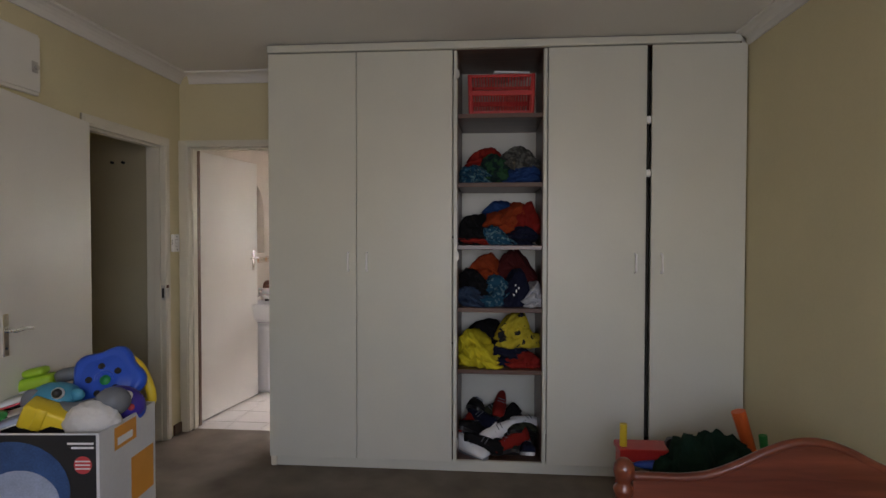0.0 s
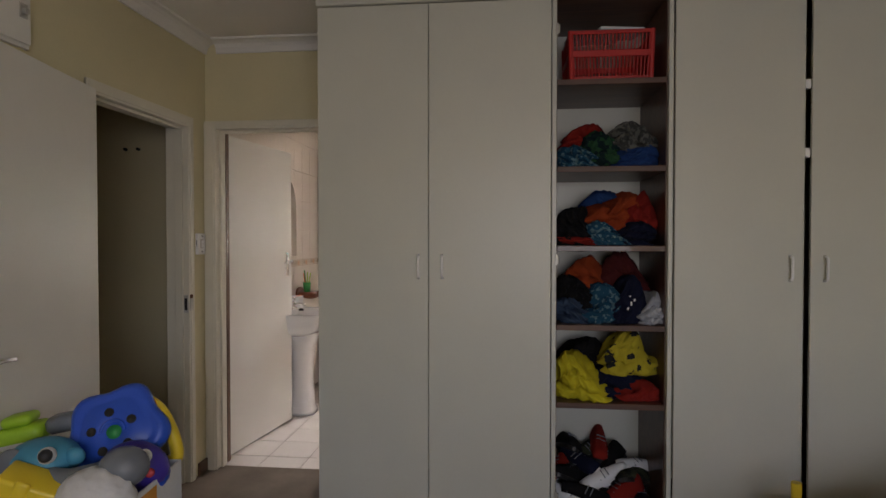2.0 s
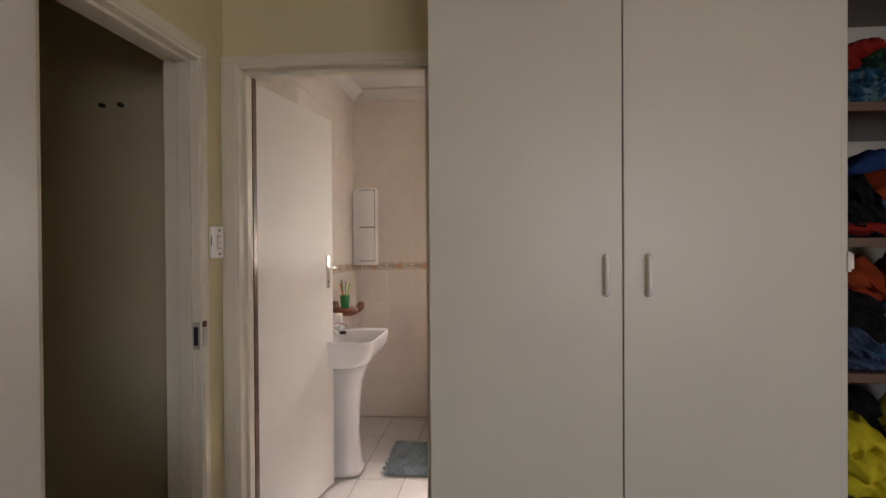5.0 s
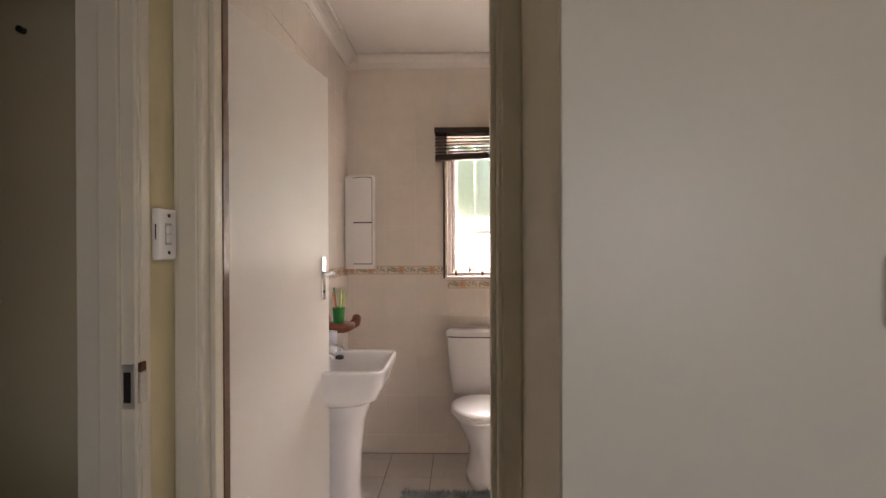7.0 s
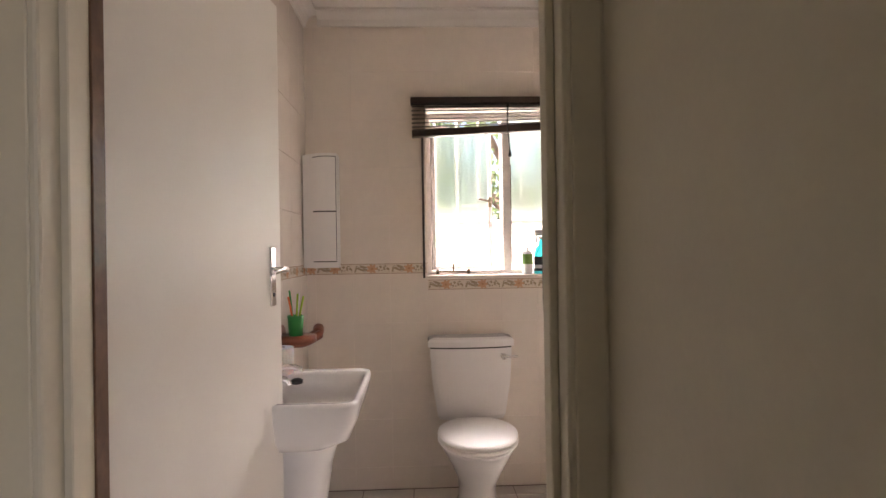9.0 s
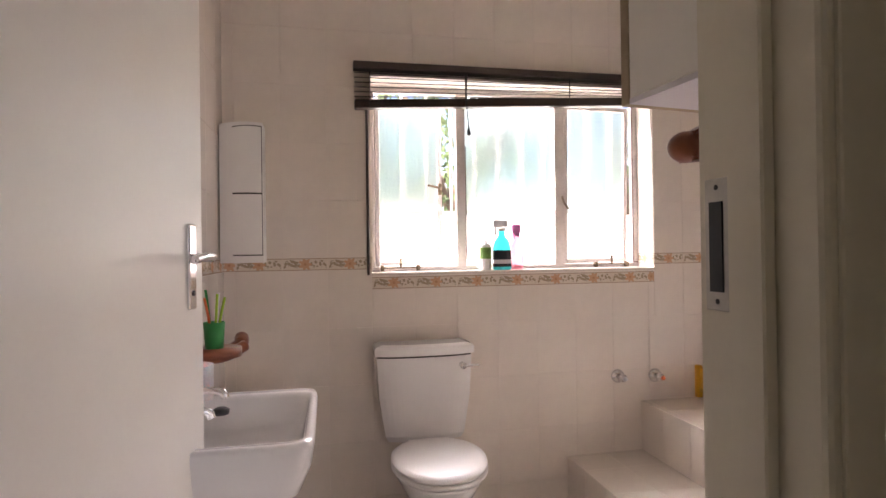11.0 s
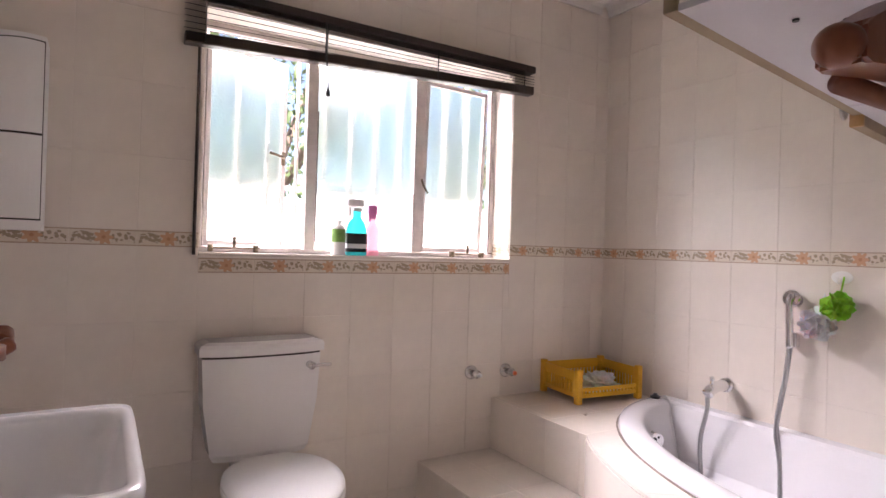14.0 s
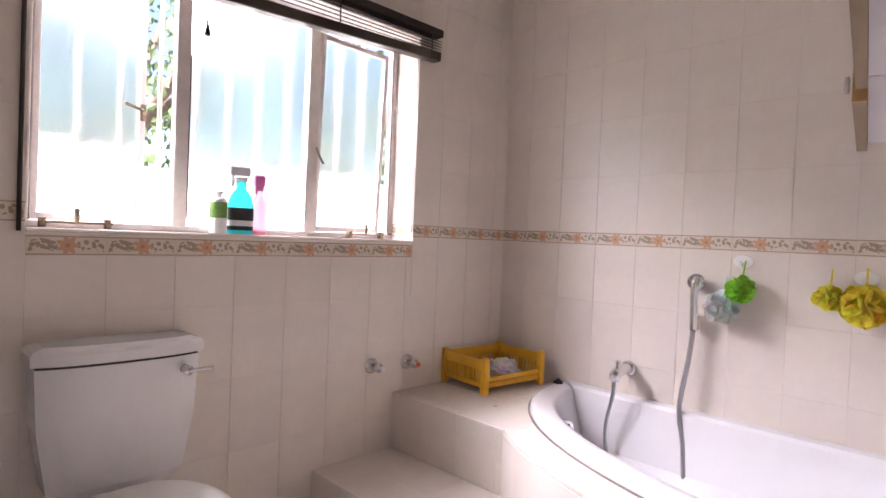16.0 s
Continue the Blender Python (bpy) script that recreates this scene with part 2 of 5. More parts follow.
    "border": border_material(),
}
for key, amount in (("teal_bottle", 0.7), ("pink_bottle", 0.85)):
    bs = M[key].node_tree.nodes["Principled BSDF"]
    bs.inputs["Transmission Weight"].default_value, bs.inputs["Roughness"].default_value, bs.inputs["IOR"].default_value = amount, 0.3, 1.15
for key in ("green_net", "white_net", "yellow_net"):
    bs = M[key].node_tree.nodes["Principled BSDF"]
    bs.inputs["Subsurface Weight"].default_value, bs.inputs["Subsurface Scale"].default_value = 0.5, 0.03
mirror_m = mat("mirror", (0.9, 0.9, 0.9), 0.02, 1.0, var=0.0, bump=0.0)
CLOTHS = [
    cloth("navy_cloth", (0.012, 0.014, 0.035)), cloth("black_cloth", (0.012, 0.011, 0.012)), cloth("blue_cloth", (0.02, 0.06, 0.20)),
    cloth("red_cloth", (0.30, 0.022, 0.015)), cloth("orange_cloth", (0.36, 0.055, 0.015)), cloth("teal_print", (0.02, 0.09, 0.16), (0.14, 0.26, 0.30), 45, 0.56),
    cloth("green_print", (0.03, 0.10, 0.045), (0.012, 0.03, 0.03), 25), cloth("grey_print", (0.07, 0.07, 0.065), (0.16, 0.16, 0.14), 35),
    cloth("yellow_cloth", (0.72, 0.60, 0.03)), cloth("white_cloth", (0.55, 0.55, 0.58)), cloth("denim", (0.05, 0.08, 0.14)),
    cloth("yellow_black_print", (0.62, 0.50, 0.04), (0.03, 0.03, 0.03), 16, 0.6), cloth("maroon_cloth", (0.09, 0.015, 0.015)),
    cloth("camouflage", (0.05, 0.055, 0.03), (0.02, 0.022, 0.018), 22), cloth("dark_green_cloth", (0.012, 0.035, 0.022)),
]
NAVY, BLACKC, BLUEC, REDC, ORANGEC, TEALP, GREENP, GREYP, YELLOWC, WHITEC, DENIM, YBLACK, MAROON, CAMO, DGREEN = CLOTHS


# ---- mesh helpers ----
def finish(name, bm, material, smooth=False):
    me = bpy.data.meshes.new(name)
    bmesh.ops.recalc_face_normals(bm, faces=bm.faces)
    bm.to_mesh(me)
    bm.free()
    me.materials.append(material)
    if smooth:
        for p in me.polygons:
            p.use_smooth = True
    return me


def part(name, bm, material, parent=None, label="", smooth=False):
    ob = new(name, finish(name, bm, material, smooth))
    if parent:
        ob.parent = parent
    if label:
        ob["label"] = label
    return ob


def thing(name, bm, material, label, category, group="", kind="", smooth=False):
    return tagged(part(name, bm, material, smooth=smooth), label, category, group, kind)


def empty(name, m, label, category, group=""):
    ob = new(name)
    ob.matrix_world = m
    return tagged(ob, label, category, group)


def box(x0, x1, y0, y1, z0, z1, bevel=0.0, seg=1, bm=None):
    b = bm or bmesh.new()
    m = Matrix.Translation(((x0 + x1) / 2, (y0 + y1) / 2, (z0 + z1) / 2)) @ Matrix.Diagonal((x1 - x0, y1 - y0, z1 - z0, 1))
    made = bmesh.ops.create_cube(b, size=1, matrix=m)["verts"]
    if bevel:
        edges = {e for v in made for e in v.link_edges}
        bmesh.ops.bevel(b, geom=list(edges), offset=bevel, segments=seg, affect="EDGES", profile=0.5)
    return b


def cyl(p, q, r, r2=None, n=16, bm=None):
    b = bm or bmesh.new()
    p, q = Vector(p), Vector(q)
    m = Matrix.Translation((p + q) / 2) @ (q - p).to_track_quat("Z", "Y").to_matrix().to_4x4()
    bmesh.ops.create_cone(b, cap_ends=True, segments=n, radius1=r, radius2=r if r2 is None else r2, depth=(q - p).length, matrix=m)
    return b


def ball(c, r, sx=1, sy=1, sz=1, bm=None, n=3):
    b = bm or bmesh.new()
    bmesh.ops.create_icosphere(b, subdivisions=n, radius=r, matrix=Matrix.Translation(c) @ Matrix.Diagonal((sx, sy, sz, 1)))
    return b


def loops(rings, caps=True, closed=True, bm=None):
    """Skin a list of rings of points, each with the same number of points."""
    b = bm or bmesh.new()
    rows = [[b.verts.new(p) for p in ring] for ring in rings]
    for u, v in zip(rows, rows[1:]):
        k = len(u)
        for i in range(k if closed else k - 1):
            b.faces.new((u[i], u[(i + 1) % k], v[(i + 1) % k], v[i]))
    if caps:
        b.faces.new(rows[0][::-1])
        b.faces.new(rows[-1])
    return b


def lathe(profile, c=(0, 0, 0), n=24, bm=None):
    rings = [[(c[0] + r * math.cos(2 * math.pi * i / n), c[1] + r * math.sin(2 * math.pi * i / n), c[2] + z) for i in range(n)] for r, z in profile]
    return loops(rings, bm=bm)


def tube(points, r, n=10, bm=None, steps=8):
    """A round tube along a smooth line through the points."""
    p = [Vector(q) for q in points]
    line = []
    for i in range(len(p) - 1):
        a, b_, c, d = p[max(i - 1, 0)], p[i], p[i + 1], p[min(i + 2, len(p) - 1)]
        for k in range(steps):
            t = k / steps
            line.append(0.5 * (2 * b_ + (c - a) * t + (2 * a - 5 * b_ + 4 * c - d) * t * t + (3 * b_ - a - 3 * c + d) * t ** 3))
    line.append(p[-1])
    rings, up = [], Vector((0.31, 0.87, 0.4))
    for i, q in enumerate(line):
        d = (line[min(i + 1, len(line) - 1)] - line[max(i - 1, 0)]).normalized()
        s = d.cross(up).normalized()
        w = d.cross(s)
        rings.append([q + r * (math.cos(2 * math.pi * k / n) * s + math.sin(2 * math.pi * k / n) * w) for k in range(n)])
    return loops(rings, bm=bm)


def oval(c, a, b, z, n=40, e=2.0):
    """A superellipse ring."""
    out = []
    for i in range(n):
        t = 2 * math.pi * i / n
        x, y = math.cos(t), math.sin(t)
        out.append((c[0] + a * math.copysign(abs(x) ** (2 / e), x), c[1] + b * math.copysign(abs(y) ** (2 / e), y), z))
    return out


def crumple(name, c, size, material, label, category, seed, group="", turn=0.0, amp=0.35, rest=None):
    """A crumpled garment or soft thing, flat underneath, with folds; its underside rests at z = c[2]."""
    b = bmesh.new()
    bmesh.ops.create_icosphere(b, subdivisions=5, radius=1)
    off = Vector((seed * 3.7, seed * 1.3, seed * 2.1))
    ax_ = Vector((math.cos(seed), math.sin(seed), 0.3))
    for v in b.verts:
        q = v.co.copy()
        w = q + 0.5 * ax_ * q.dot(ax_) * -1.0
        ridge = 1 - abs(noise.noise(w * 1.5 + off)) * 2.4
        fold = 1 - abs(noise.noise(w * 3.6 + off)) * 2.6
        crease = 1 - abs(noise.noise(w * 7.5 + off)) * 2.6
        v.co = q * (1 - amp + amp * (0.6 * ridge + 0.6 * fold + 0.3 * crease))
        if v.co.z < -0.3:
            v.co.z = -0.3 - 0.1 * (v.co.z + 0.3)
    lo = min(v.co.z for v in b.verts)
    for v in b.verts:
        v.co = Vector((v.co.x * size[0], v.co.y * size[1], (v.co.z - lo) * size[2] / 1.25))
    ob = thing(name, b, material, label, category, group, smooth=True)
    ob.matrix_world = pose(*c, 0, 0, turn)
    return ob


def garment(name, c, size, material, label, seed, turn=0.0):
    """A tossed garment: loose flattened folds lying over one another, creased; rests at z = c[2]."""
    rg = random.Random(seed)
    off = Vector((seed * 3.7, seed * 1.3, seed * 2.1))
    layers = 3 if size[2] > 0.09 else 2
    th = size[2] / layers * 0.78
    b = bmesh.new()
    for k in range(layers):
        ak, bk = size[0] * (1.12 - 0.14 * k) * rg.uniform(0.85, 1.08), size[1] * rg.uniform(0.85, 1.1)
        xo, yo, tilt = rg.uniform(-0.2, 0.2) * size[0], rg.uniform(-0.15, 0.12) * size[1], rg.uniform(-0.22, 0.22)
        rings = []
        for i in range(41):
            t = -0.995 + 1.99 * i / 40
            s_ = (1 - abs(t) ** 3.5) ** 0.5
            zc = (k + 0.5) * size[2] / layers * (1 - 0.5 * t * t) + tilt * ak * t + 0.5 * th * noise.noise(Vector((t * 2.1, k * 3.1, 0)) + off)
            ring = []
            for q in range(30):
                a = 2 * math.pi * q / 30
                w = Vector((t * 2.2 + 0.8 * math.sin(a + k), math.cos(a) * 1.1, math.sin(a) * 0.9 + k * 2.3)) + off
                fold = 1 - abs(noise.noise(w)) * 2.4
                fine = 1 - abs(noise.noise(w * 2.7)) * 2.4
                g = 1 + 0.26 * fold + 0.15 * fine
                ring.append((xo + ak * t + 0.02 * math.sin(a * 2 + seed), yo + bk * s_ * g * math.cos(a) * 0.85, max(zc + th * s_ * g * math.sin(a), 0.0)))
            rings.append(ring)
        loops(rings, bm=b)
    ob = thing(name, b, material, label, "clothes", "clothes on the wardrobe shelves", smooth=True)
    ob.matrix_world = pose(*c, 0, 0, turn)
    return ob


def structure(name, bm, material, label="", category=""):
    return tagged(part(name, bm, material), label, category, kind="structure")


# ---- large structure ----
L, R1, D = -2.23, 1.49, 3.75            # bedroom side walls, wardrobe fronts
Y0, YB, YC = -1.2, 4.31, 4.42           # bedroom back wall, bathroom partition
B, RB, H = 6.542, 0.513, 2.60           # bathroom window wall and side wall, ceiling
EAST = 1.60

structure("floor_bedroom", box(L - 0.11, EAST, Y0 - 0.1, 4.36, -0.1, 0.0), M["carpet"], "grey-brown short-pile bedroom carpet", "carpet")
structure("floor_corridor", box(-3.5, L - 0.11, 2.2, 4.9, -0.1, -0.002), M["carpet"], "dark corridor floor beyond the open door", "floor")
bath_floor = structure("floor_bathroom", box(L - 0.11, 0.62, 4.36, 6.76, -0.1, -0.006), M["dark_grout"], "white square tiles with dark joints on the bathroom floor", "floor")

# bedroom west wall, with the corridor doorway
DY0, DY1, DZ = 3.36, 4.095, 2.045
BZ = 2.068                              # bathroom opening height
structure("wall_west_1", box(L - 0.11, L, Y0 - 0.1, DY0 - 0.06, 0, H), M["olive_wall"], "cream-olive painted bedroom wall", "wall")
structure("wall_west_2", box(L - 0.11, L, DY1 + 0.055, YC, 0, H), M["olive_wall"], "cream-olive painted wall beside the doors", "wall")
structure("wall_west_3", box(L - 0.11, L, DY0 - 0.06, DY1 + 0.055, DZ + 0.056, H), M["olive_wall"], "cream-olive painted wall over the doorway", "wall")
structure("wall_east", box(R1, EAST, Y0 - 0.1, YC, 0, H), M["olive_wall"], "cream-olive painted bedroom side wall", "wall")
# back wall of the bedroom, with its window
structure("wall_south_1", box(L, -0.7, Y0 - 0.1, Y0, 0, H), M["olive_wall"], "cream-olive bedroom wall beside the window", "wall")
structure("wall_south_2", box(1.3, R1, Y0 - 0.1, Y0, 0, H), M["olive_wall"], "cream-olive bedroom wall beside the window", "wall")
structure("wall_south_3", box(-0.7, 1.3, Y0 - 0.1, Y0, 0, 0.9), M["olive_wall"], "cream-olive bedroom wall under the window", "wall")
structure("wall_south_4", box(-0.7, 1.3, Y0 - 0.1, Y0, 2.1, H), M["olive_wall"], "cream-olive bedroom wall over the window", "wall")
# partition to the bathroom
BX0, BX1 = -2.155, -1.40
structure("wall_north_1", box(L, BX0 - 0.06, YB, YC, 0, H), M["olive_wall"], "narrow cream-olive wall beside the bathroom door", "wall")
structure("wall_north_2", box(BX1 + 0.06, R1, YB, YC - 0.004, 0, H), M["olive_wall"], "cream-olive partition behind the wardrobe", "wall")
structure("wall_north_3", box(BX0 - 0.06, BX1 + 0.06, YB, YC, BZ + 0.04, H), M["olive_wall"], "cream-olive wall over the bathroom door", "wall")
structure("ceiling_bedroom", box(L - 0.11, EAST, Y0 - 0.1, YC, H, H + 0.1), M["ceiling"], "plain off-white bedroom ceiling", "ceiling")
structure("ceiling_corridor", box(-3.5, L - 0.11, 2.2, 4.9, H, H + 0.1), M["ceiling"], "plain corridor ceiling", "ceiling")
structure("wall_corridor_1", box(-3.3, -3.2, 2.2, 4.9, 0, H), M["corridor"], "dim olive corridor wall", "wall")
structure("wall_corridor_2", box(-3.2, L - 0.11, 4.5, 4.6, 0, H), M["corridor"], "dim olive corridor end wall", "wall")
structure("wall_corridor_3", box(-3.2, L - 0.11, 2.3, 2.4, 0, H), M["corridor"], "dim olive corridor end wall", "wall")
# bathroom shell
WX0, WX1, WZ0, WZ1 = -1.58, -0.145, 1.15, 2.06
OUT = 6.76
wall_bw = structure("wall_bath_west", box(L - 0.11, L, YC, OUT, 0, H), M["grout"], "cream glazed tiles with a floral border, basin wall", "wall")
wall_be = structure("wall_bath_east", box(RB, RB + 0.11, YC, OUT, 0, H), M["grout"], "cream glazed tiles with a floral border, bath wall", "wall")
wall_bn = structure("wall_bath_north", box(L, WX0, B, OUT, 0, H), M["grout"], "cream glazed tiles with a floral border, window wall", "wall")
structure("wall_bath_north_right", box(WX1, RB, B, OUT, 0, H), M["grout"], "tiled wall beside the window", "wall")
structure("wall_bath_north_under", box(WX0, WX1, B, OUT, 0, WZ0 - 0.012), M["grout"], "tiled wall under the window", "wall")
structure("wall_bath_north_over", box(WX0, WX1, B, OUT, WZ1, H), M["grout"], "tiled wall over the window", "wall")
structure("wall_bath_south_lining", box(BX1 + 0.06, RB, YC - 0.004, YC + 0.006, 0, H), M["tile"], "cream tiled partition inside the bathroom", "wall")
structure("ceiling_bathroom", box(L - 0.11, RB + 0.11, YC, OUT, H - 0.02, H + 0.1), M["ceiling"], "plain white bathroom ceiling", "ceiling")
structure("window_sill", box(WX0, WX1, B - 0.006, OUT - 0.06, WZ0 - 0.012, WZ0, 0.003), M["tile"], "cream tiled inner window sill", "sill")


def cornice(name, p, q, inward, z):
    """A coved plaster cornice along p-q; inward points into the room."""
    p, q, n = Vector((*p, 0)), Vector((*q, 0)), Vector((*inward, 0))
    prof = [(0, 0), (0, -0.075), (0.012, -0.075), (0.016, -0.062)]
    prof += [(0.075 - 0.059 * math.cos(a), -0.062 + 0.05 * math.sin(a)) for a in (0.4, 0.8, 1.2, 1.57)]
    prof += [(0.078, -0.008), (0.078, 0)]
    b = loops([[o + n * u + Vector((0, 0, z + w)) for u, w in prof] for o in (p, q)])
    structure(name, b, M["ceiling"], "white coved plaster cornice", "cornice")


cornice("cornice_1", (L, Y0), (L, YB), (1, 0), H)
cornice("cornice_2", (L + 0.078, YB), (-1.33, YB), (0, -1), H)
cornice("cornice_3", (R1, Y0), (R1, D - 0.02), (-1, 0), H)
cornice("cornice_4", (L, YC), (L, B), (1, 0), H - 0.02)
cornice("cornice_5", (L + 0.078, B), (RB - 0.078, B), (0, -1), H - 0.02)
cornice("cornice_6", (RB, YC + 0.01), (RB, B), (-1, 0), H - 0.02)
structure("baseboard", box(L, L + 0.015, 4.19, YB, 0, 0.075, 0.003), M["skirting"], "short dark wooden skirting", "skirting")


def door_frame(name, m, width, depth, label, top, f=0.066, head=0.06, proud=0.014):
    """A pressed-steel frame: x across the opening, y into the wall from the room face."""
    ob = empty(name, m, label, "door frame")
    ob["kind"] = "structure"
    w = width / 2
    for side in (-1, 1):
        b = bmesh.new()
        xs = sorted((side * w, side * (w + f)))
        box(xs[0], xs[1], -proud, 0.03, 0, top + head, 0.006, 2, bm=b)
        xs = sorted((side * (w + 0.012), side * (w + f - 0.014)))
        box(xs[0], xs[1], -proud - 0.004, -proud + 0.002, 0, top + head - 0.014, 0.003, 2, bm=b)
        xs = sorted((side * w, side * (w + 0.022)))
        box(xs[0], xs[1], 0.03, depth + 0.014, 0, top, 0.002, bm=b)
        xs = sorted((side * (w - 0.014), side * w))
        box(xs[0], xs[1], 0.02, depth - 0.045, 0, top, 0.002, bm=b)
        xs = sorted((side * (w + 0.022), side * (w + f)))
        box(xs[0], xs[1], depth, depth + 0.014, 0, top + head, 0.003, bm=b)
        part("jamb", b, M["frame"], ob)
    b = box(-w - f, w + f, -proud - 0.0005, 0.03, top, top + head + 0.001, 0.006, 2)
    box(-w - f + 0.014, w + f - 0.014, -proud - 0.0045, -proud + 0.002, top + 0.012, top + head - 0.013, 0.003, 2, bm=b)
    box(-w, w, 0.03, depth + 0.014, top, top + 0.022, 0.002, bm=b)
    box(-w, w, 0.02, depth - 0.045, top - 0.014, top, 0.002, bm=b)
    part("head", b, M["frame"], ob)
    return ob


def strike_plate(parent, m):
    s = part("strike_plate", box(-0.017, 0.017, -0.0025, 0.0025, -0.07, 0.07, 0.001), M["steel_rough"], parent, "worn steel strike plate")
    s.matrix_local = m
    k = part("slot", box(-0.009, 0.009, -0.004, -0.0026, -0.05, 0.045), M["black"], s)
    return s


frame_w = door_frame("door_frame_corridor", pose(L, (DY0 + DY1) / 2, 0, 0, 0, 90), DY1 - DY0, 0.11, "cream painted steel frame of the corridor doorway", DZ, 0.06, 0.062)
sw = strike_plate(frame_w, pose((DY1 - DY0) / 2 - 0.0015, 0.006, 1.035, 0, 0, -90) @ Matrix.Diagonal((0.9, 1, 0.72, 1)))
part("strike_lip", box((DY1 - DY0) / 2 + 0.001, (DY1 - DY0) / 2 + 0.032, -0.0205, -0.0145, 0.995, 1.065, 0.002), M["steel_rough"], frame_w, "worn steel lip with rust")
part("strike_lip", box((DY1 - DY0) / 2 + 0.001, (DY1 - DY0) / 2 + 0.026, -0.0215, -0.0145, 1.066, 1.088, 0.002), M["rust"], frame_w, "rusty steel tab")
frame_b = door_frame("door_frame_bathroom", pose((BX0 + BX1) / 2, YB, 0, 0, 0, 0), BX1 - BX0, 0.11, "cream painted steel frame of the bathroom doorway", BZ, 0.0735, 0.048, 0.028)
s = strike_plate(frame_b, pose(0.3745, 0.09, 1.243, 0, 0, -90) @ Matrix.Diagonal((1.05, 1, 0.93, 1)))
for z in (1.187, 1.299):
    part("screw", cyl((0.3725, 0.09, z), (0.3715, 0.09, z), 0.0028, n=10), M["black"], frame_b)
# Brown strip on the jamb paints in the shade of the hinge gap.
part("rebate", box(-0.40, -0.3735, 0.1, 0.138, 0.0, BZ, 0.001), M["skirting"], frame_b, "dark strip painted as shade in the hinge gap")


def door_leaf(name, m, width, label, height=2.045, hz=1.18):
    """A flush door: hinge at the origin, leaf along +x, thickness to +y."""
    ob = empty(name, m, label, "door")
    ob["kind"] = "structure"
    part("leaf", box(0, width, 0, 0.04, 0.008, height, 0.002), M["white_gloss"], ob)
    for side in (-1, 1):
        y = -0.004 if side < 0 else 0.044
        h = part("handle_plate", box(width - 0.090, width - 0.054, y - 0.004, y + 0.004, hz - 0.11, hz + 0.07, 0.003), M["chrome"], ob, "chrome lever handle on a long plate")
        yy = y + side * 0.045
        b = cyl((width - 0.072, y, hz), (width - 0.072, yy, hz), 0.009)
        tube([(width - 0.072, yy, hz), (width - 0.112, yy + side * 0.004, hz + 0.003), (width - 0.177, yy, hz - 0.004)], 0.009, bm=b)
        part("lever", b, M["chrome"], h, smooth=True)
        part("keyhole", cyl((width - 0.072, y + side * 0.003, hz - 0.075), (width - 0.072, y + side * 0.006, hz - 0.075), 0.006), M["black"], h)
    for z in (0.25, 1.0, 1.80):
        part("hinge", cyl((-0.004, -0.004, z - 0.05), (-0.004, -0.004, z + 0.05), 0.007), M["steel_rough"], ob)
    return ob


door_leaf("door_bathroom", pose(-2.178, 4.47, 0, 0, 0, 81.4), 0.808, "white flush bathroom door standing open", 2.068, hz=1.235)
door_leaf("door_corridor", pose(-2.19, 3.262, 0, 0, 0, -79), 0.80, "white flush corridor door folded open into the bedroom", hz=1.03)


# ---- bathroom window ----
win = empty("window_bathroom", pose(0, 0, 0), "white painted steel window with frosted panes, one sash ajar", "window")
win["kind"] = "structure"
WY = 6.698
for x0, x1 in ((WX0, -1.552), (-1.141, -1.094), (-0.616, -0.565), (-0.173, WX1)):
    part("stile", box(x0, x1, WY - 0.012, WY + 0.03, WZ0, WZ1, 0.003), M["window_paint"], win)
for z0, z1 in ((WZ0, WZ0 + 0.022), (WZ1 - 0.03, WZ1)):
    part("rail", box(WX0, WX1, WY - 0.0125, WY + 0.0295, z0, z1, 0.003), M["window_paint"], win)


def sash(w, m, label):
    b = bmesh.new()
    for x0, x1, z0, z1 in ((0, 0.022, 0, 0.83), (w - 0.022, w, 0, 0.83), (0.022, w - 0.022, 0, 0.022), (0.022, w - 0.022, 0.808, 0.83)):
        box(x0, x1, -0.012, 0.012, z0, z1, 0.002, bm=b)
    s_ = part("sash", b, M["window_paint"], win, label)
    s_.matrix_local = m
    g = part("pane", box(0.02, w - 0.02, -0.002, 0.002, 0.02, 0.81), M["frost"], s_, "frosted glass pane")
    g.visible_shadow = False
    return s_


left = sash(0.40, pose(-1.55, WY + 0.02, WZ0 + 0.024, 0, 0, 24), "side-hung sash pushed open")
right = sash(0.38, pose(-0.563, WY + 0.03, WZ0 + 0.024, 2.0, 0, 4), "side-hung sash slightly ajar")
g = part("pane", box(-1.096, -0.614, WY + 0.008, WY + 0.012, WZ0 + 0.02, WZ1 - 0.02), M["frost"], win, "fixed frosted glass pane")
g.visible_shadow = False
hb = tube([(0.385, -0.02, 0.40), (0.36, -0.035, 0.405), (0.30, -0.03, 0.415)], 0.006)
box(0.375, 0.395, -0.02, -0.01, 0.37, 0.43, 0.002, bm=hb)
part("catch", hb, M["dark_brass"], left, "worn brass window catch", True)
hb = tube([(-0.585, WY - 0.03, 1.52), (-0.58, WY - 0.04, 1.49), (-0.555, WY - 0.04, 1.455)], 0.005)
part("catch", hb, M["dark_brass"], win, "worn brass window catch", True)
for x in (-1.43, -0.311):
    b = cyl((x - 0.1, WY - 0.03, WZ0 + 0.018), (x + 0.1, WY - 0.03, WZ0 + 0.018), 0.004)
    cyl((x, WY - 0.03, WZ0 + 0.018), (x, WY - 0.03, WZ0 + 0.05), 0.006, bm=b)
    ball((x, WY - 0.03, WZ0 + 0.055), 0.008, bm=b, n=2)
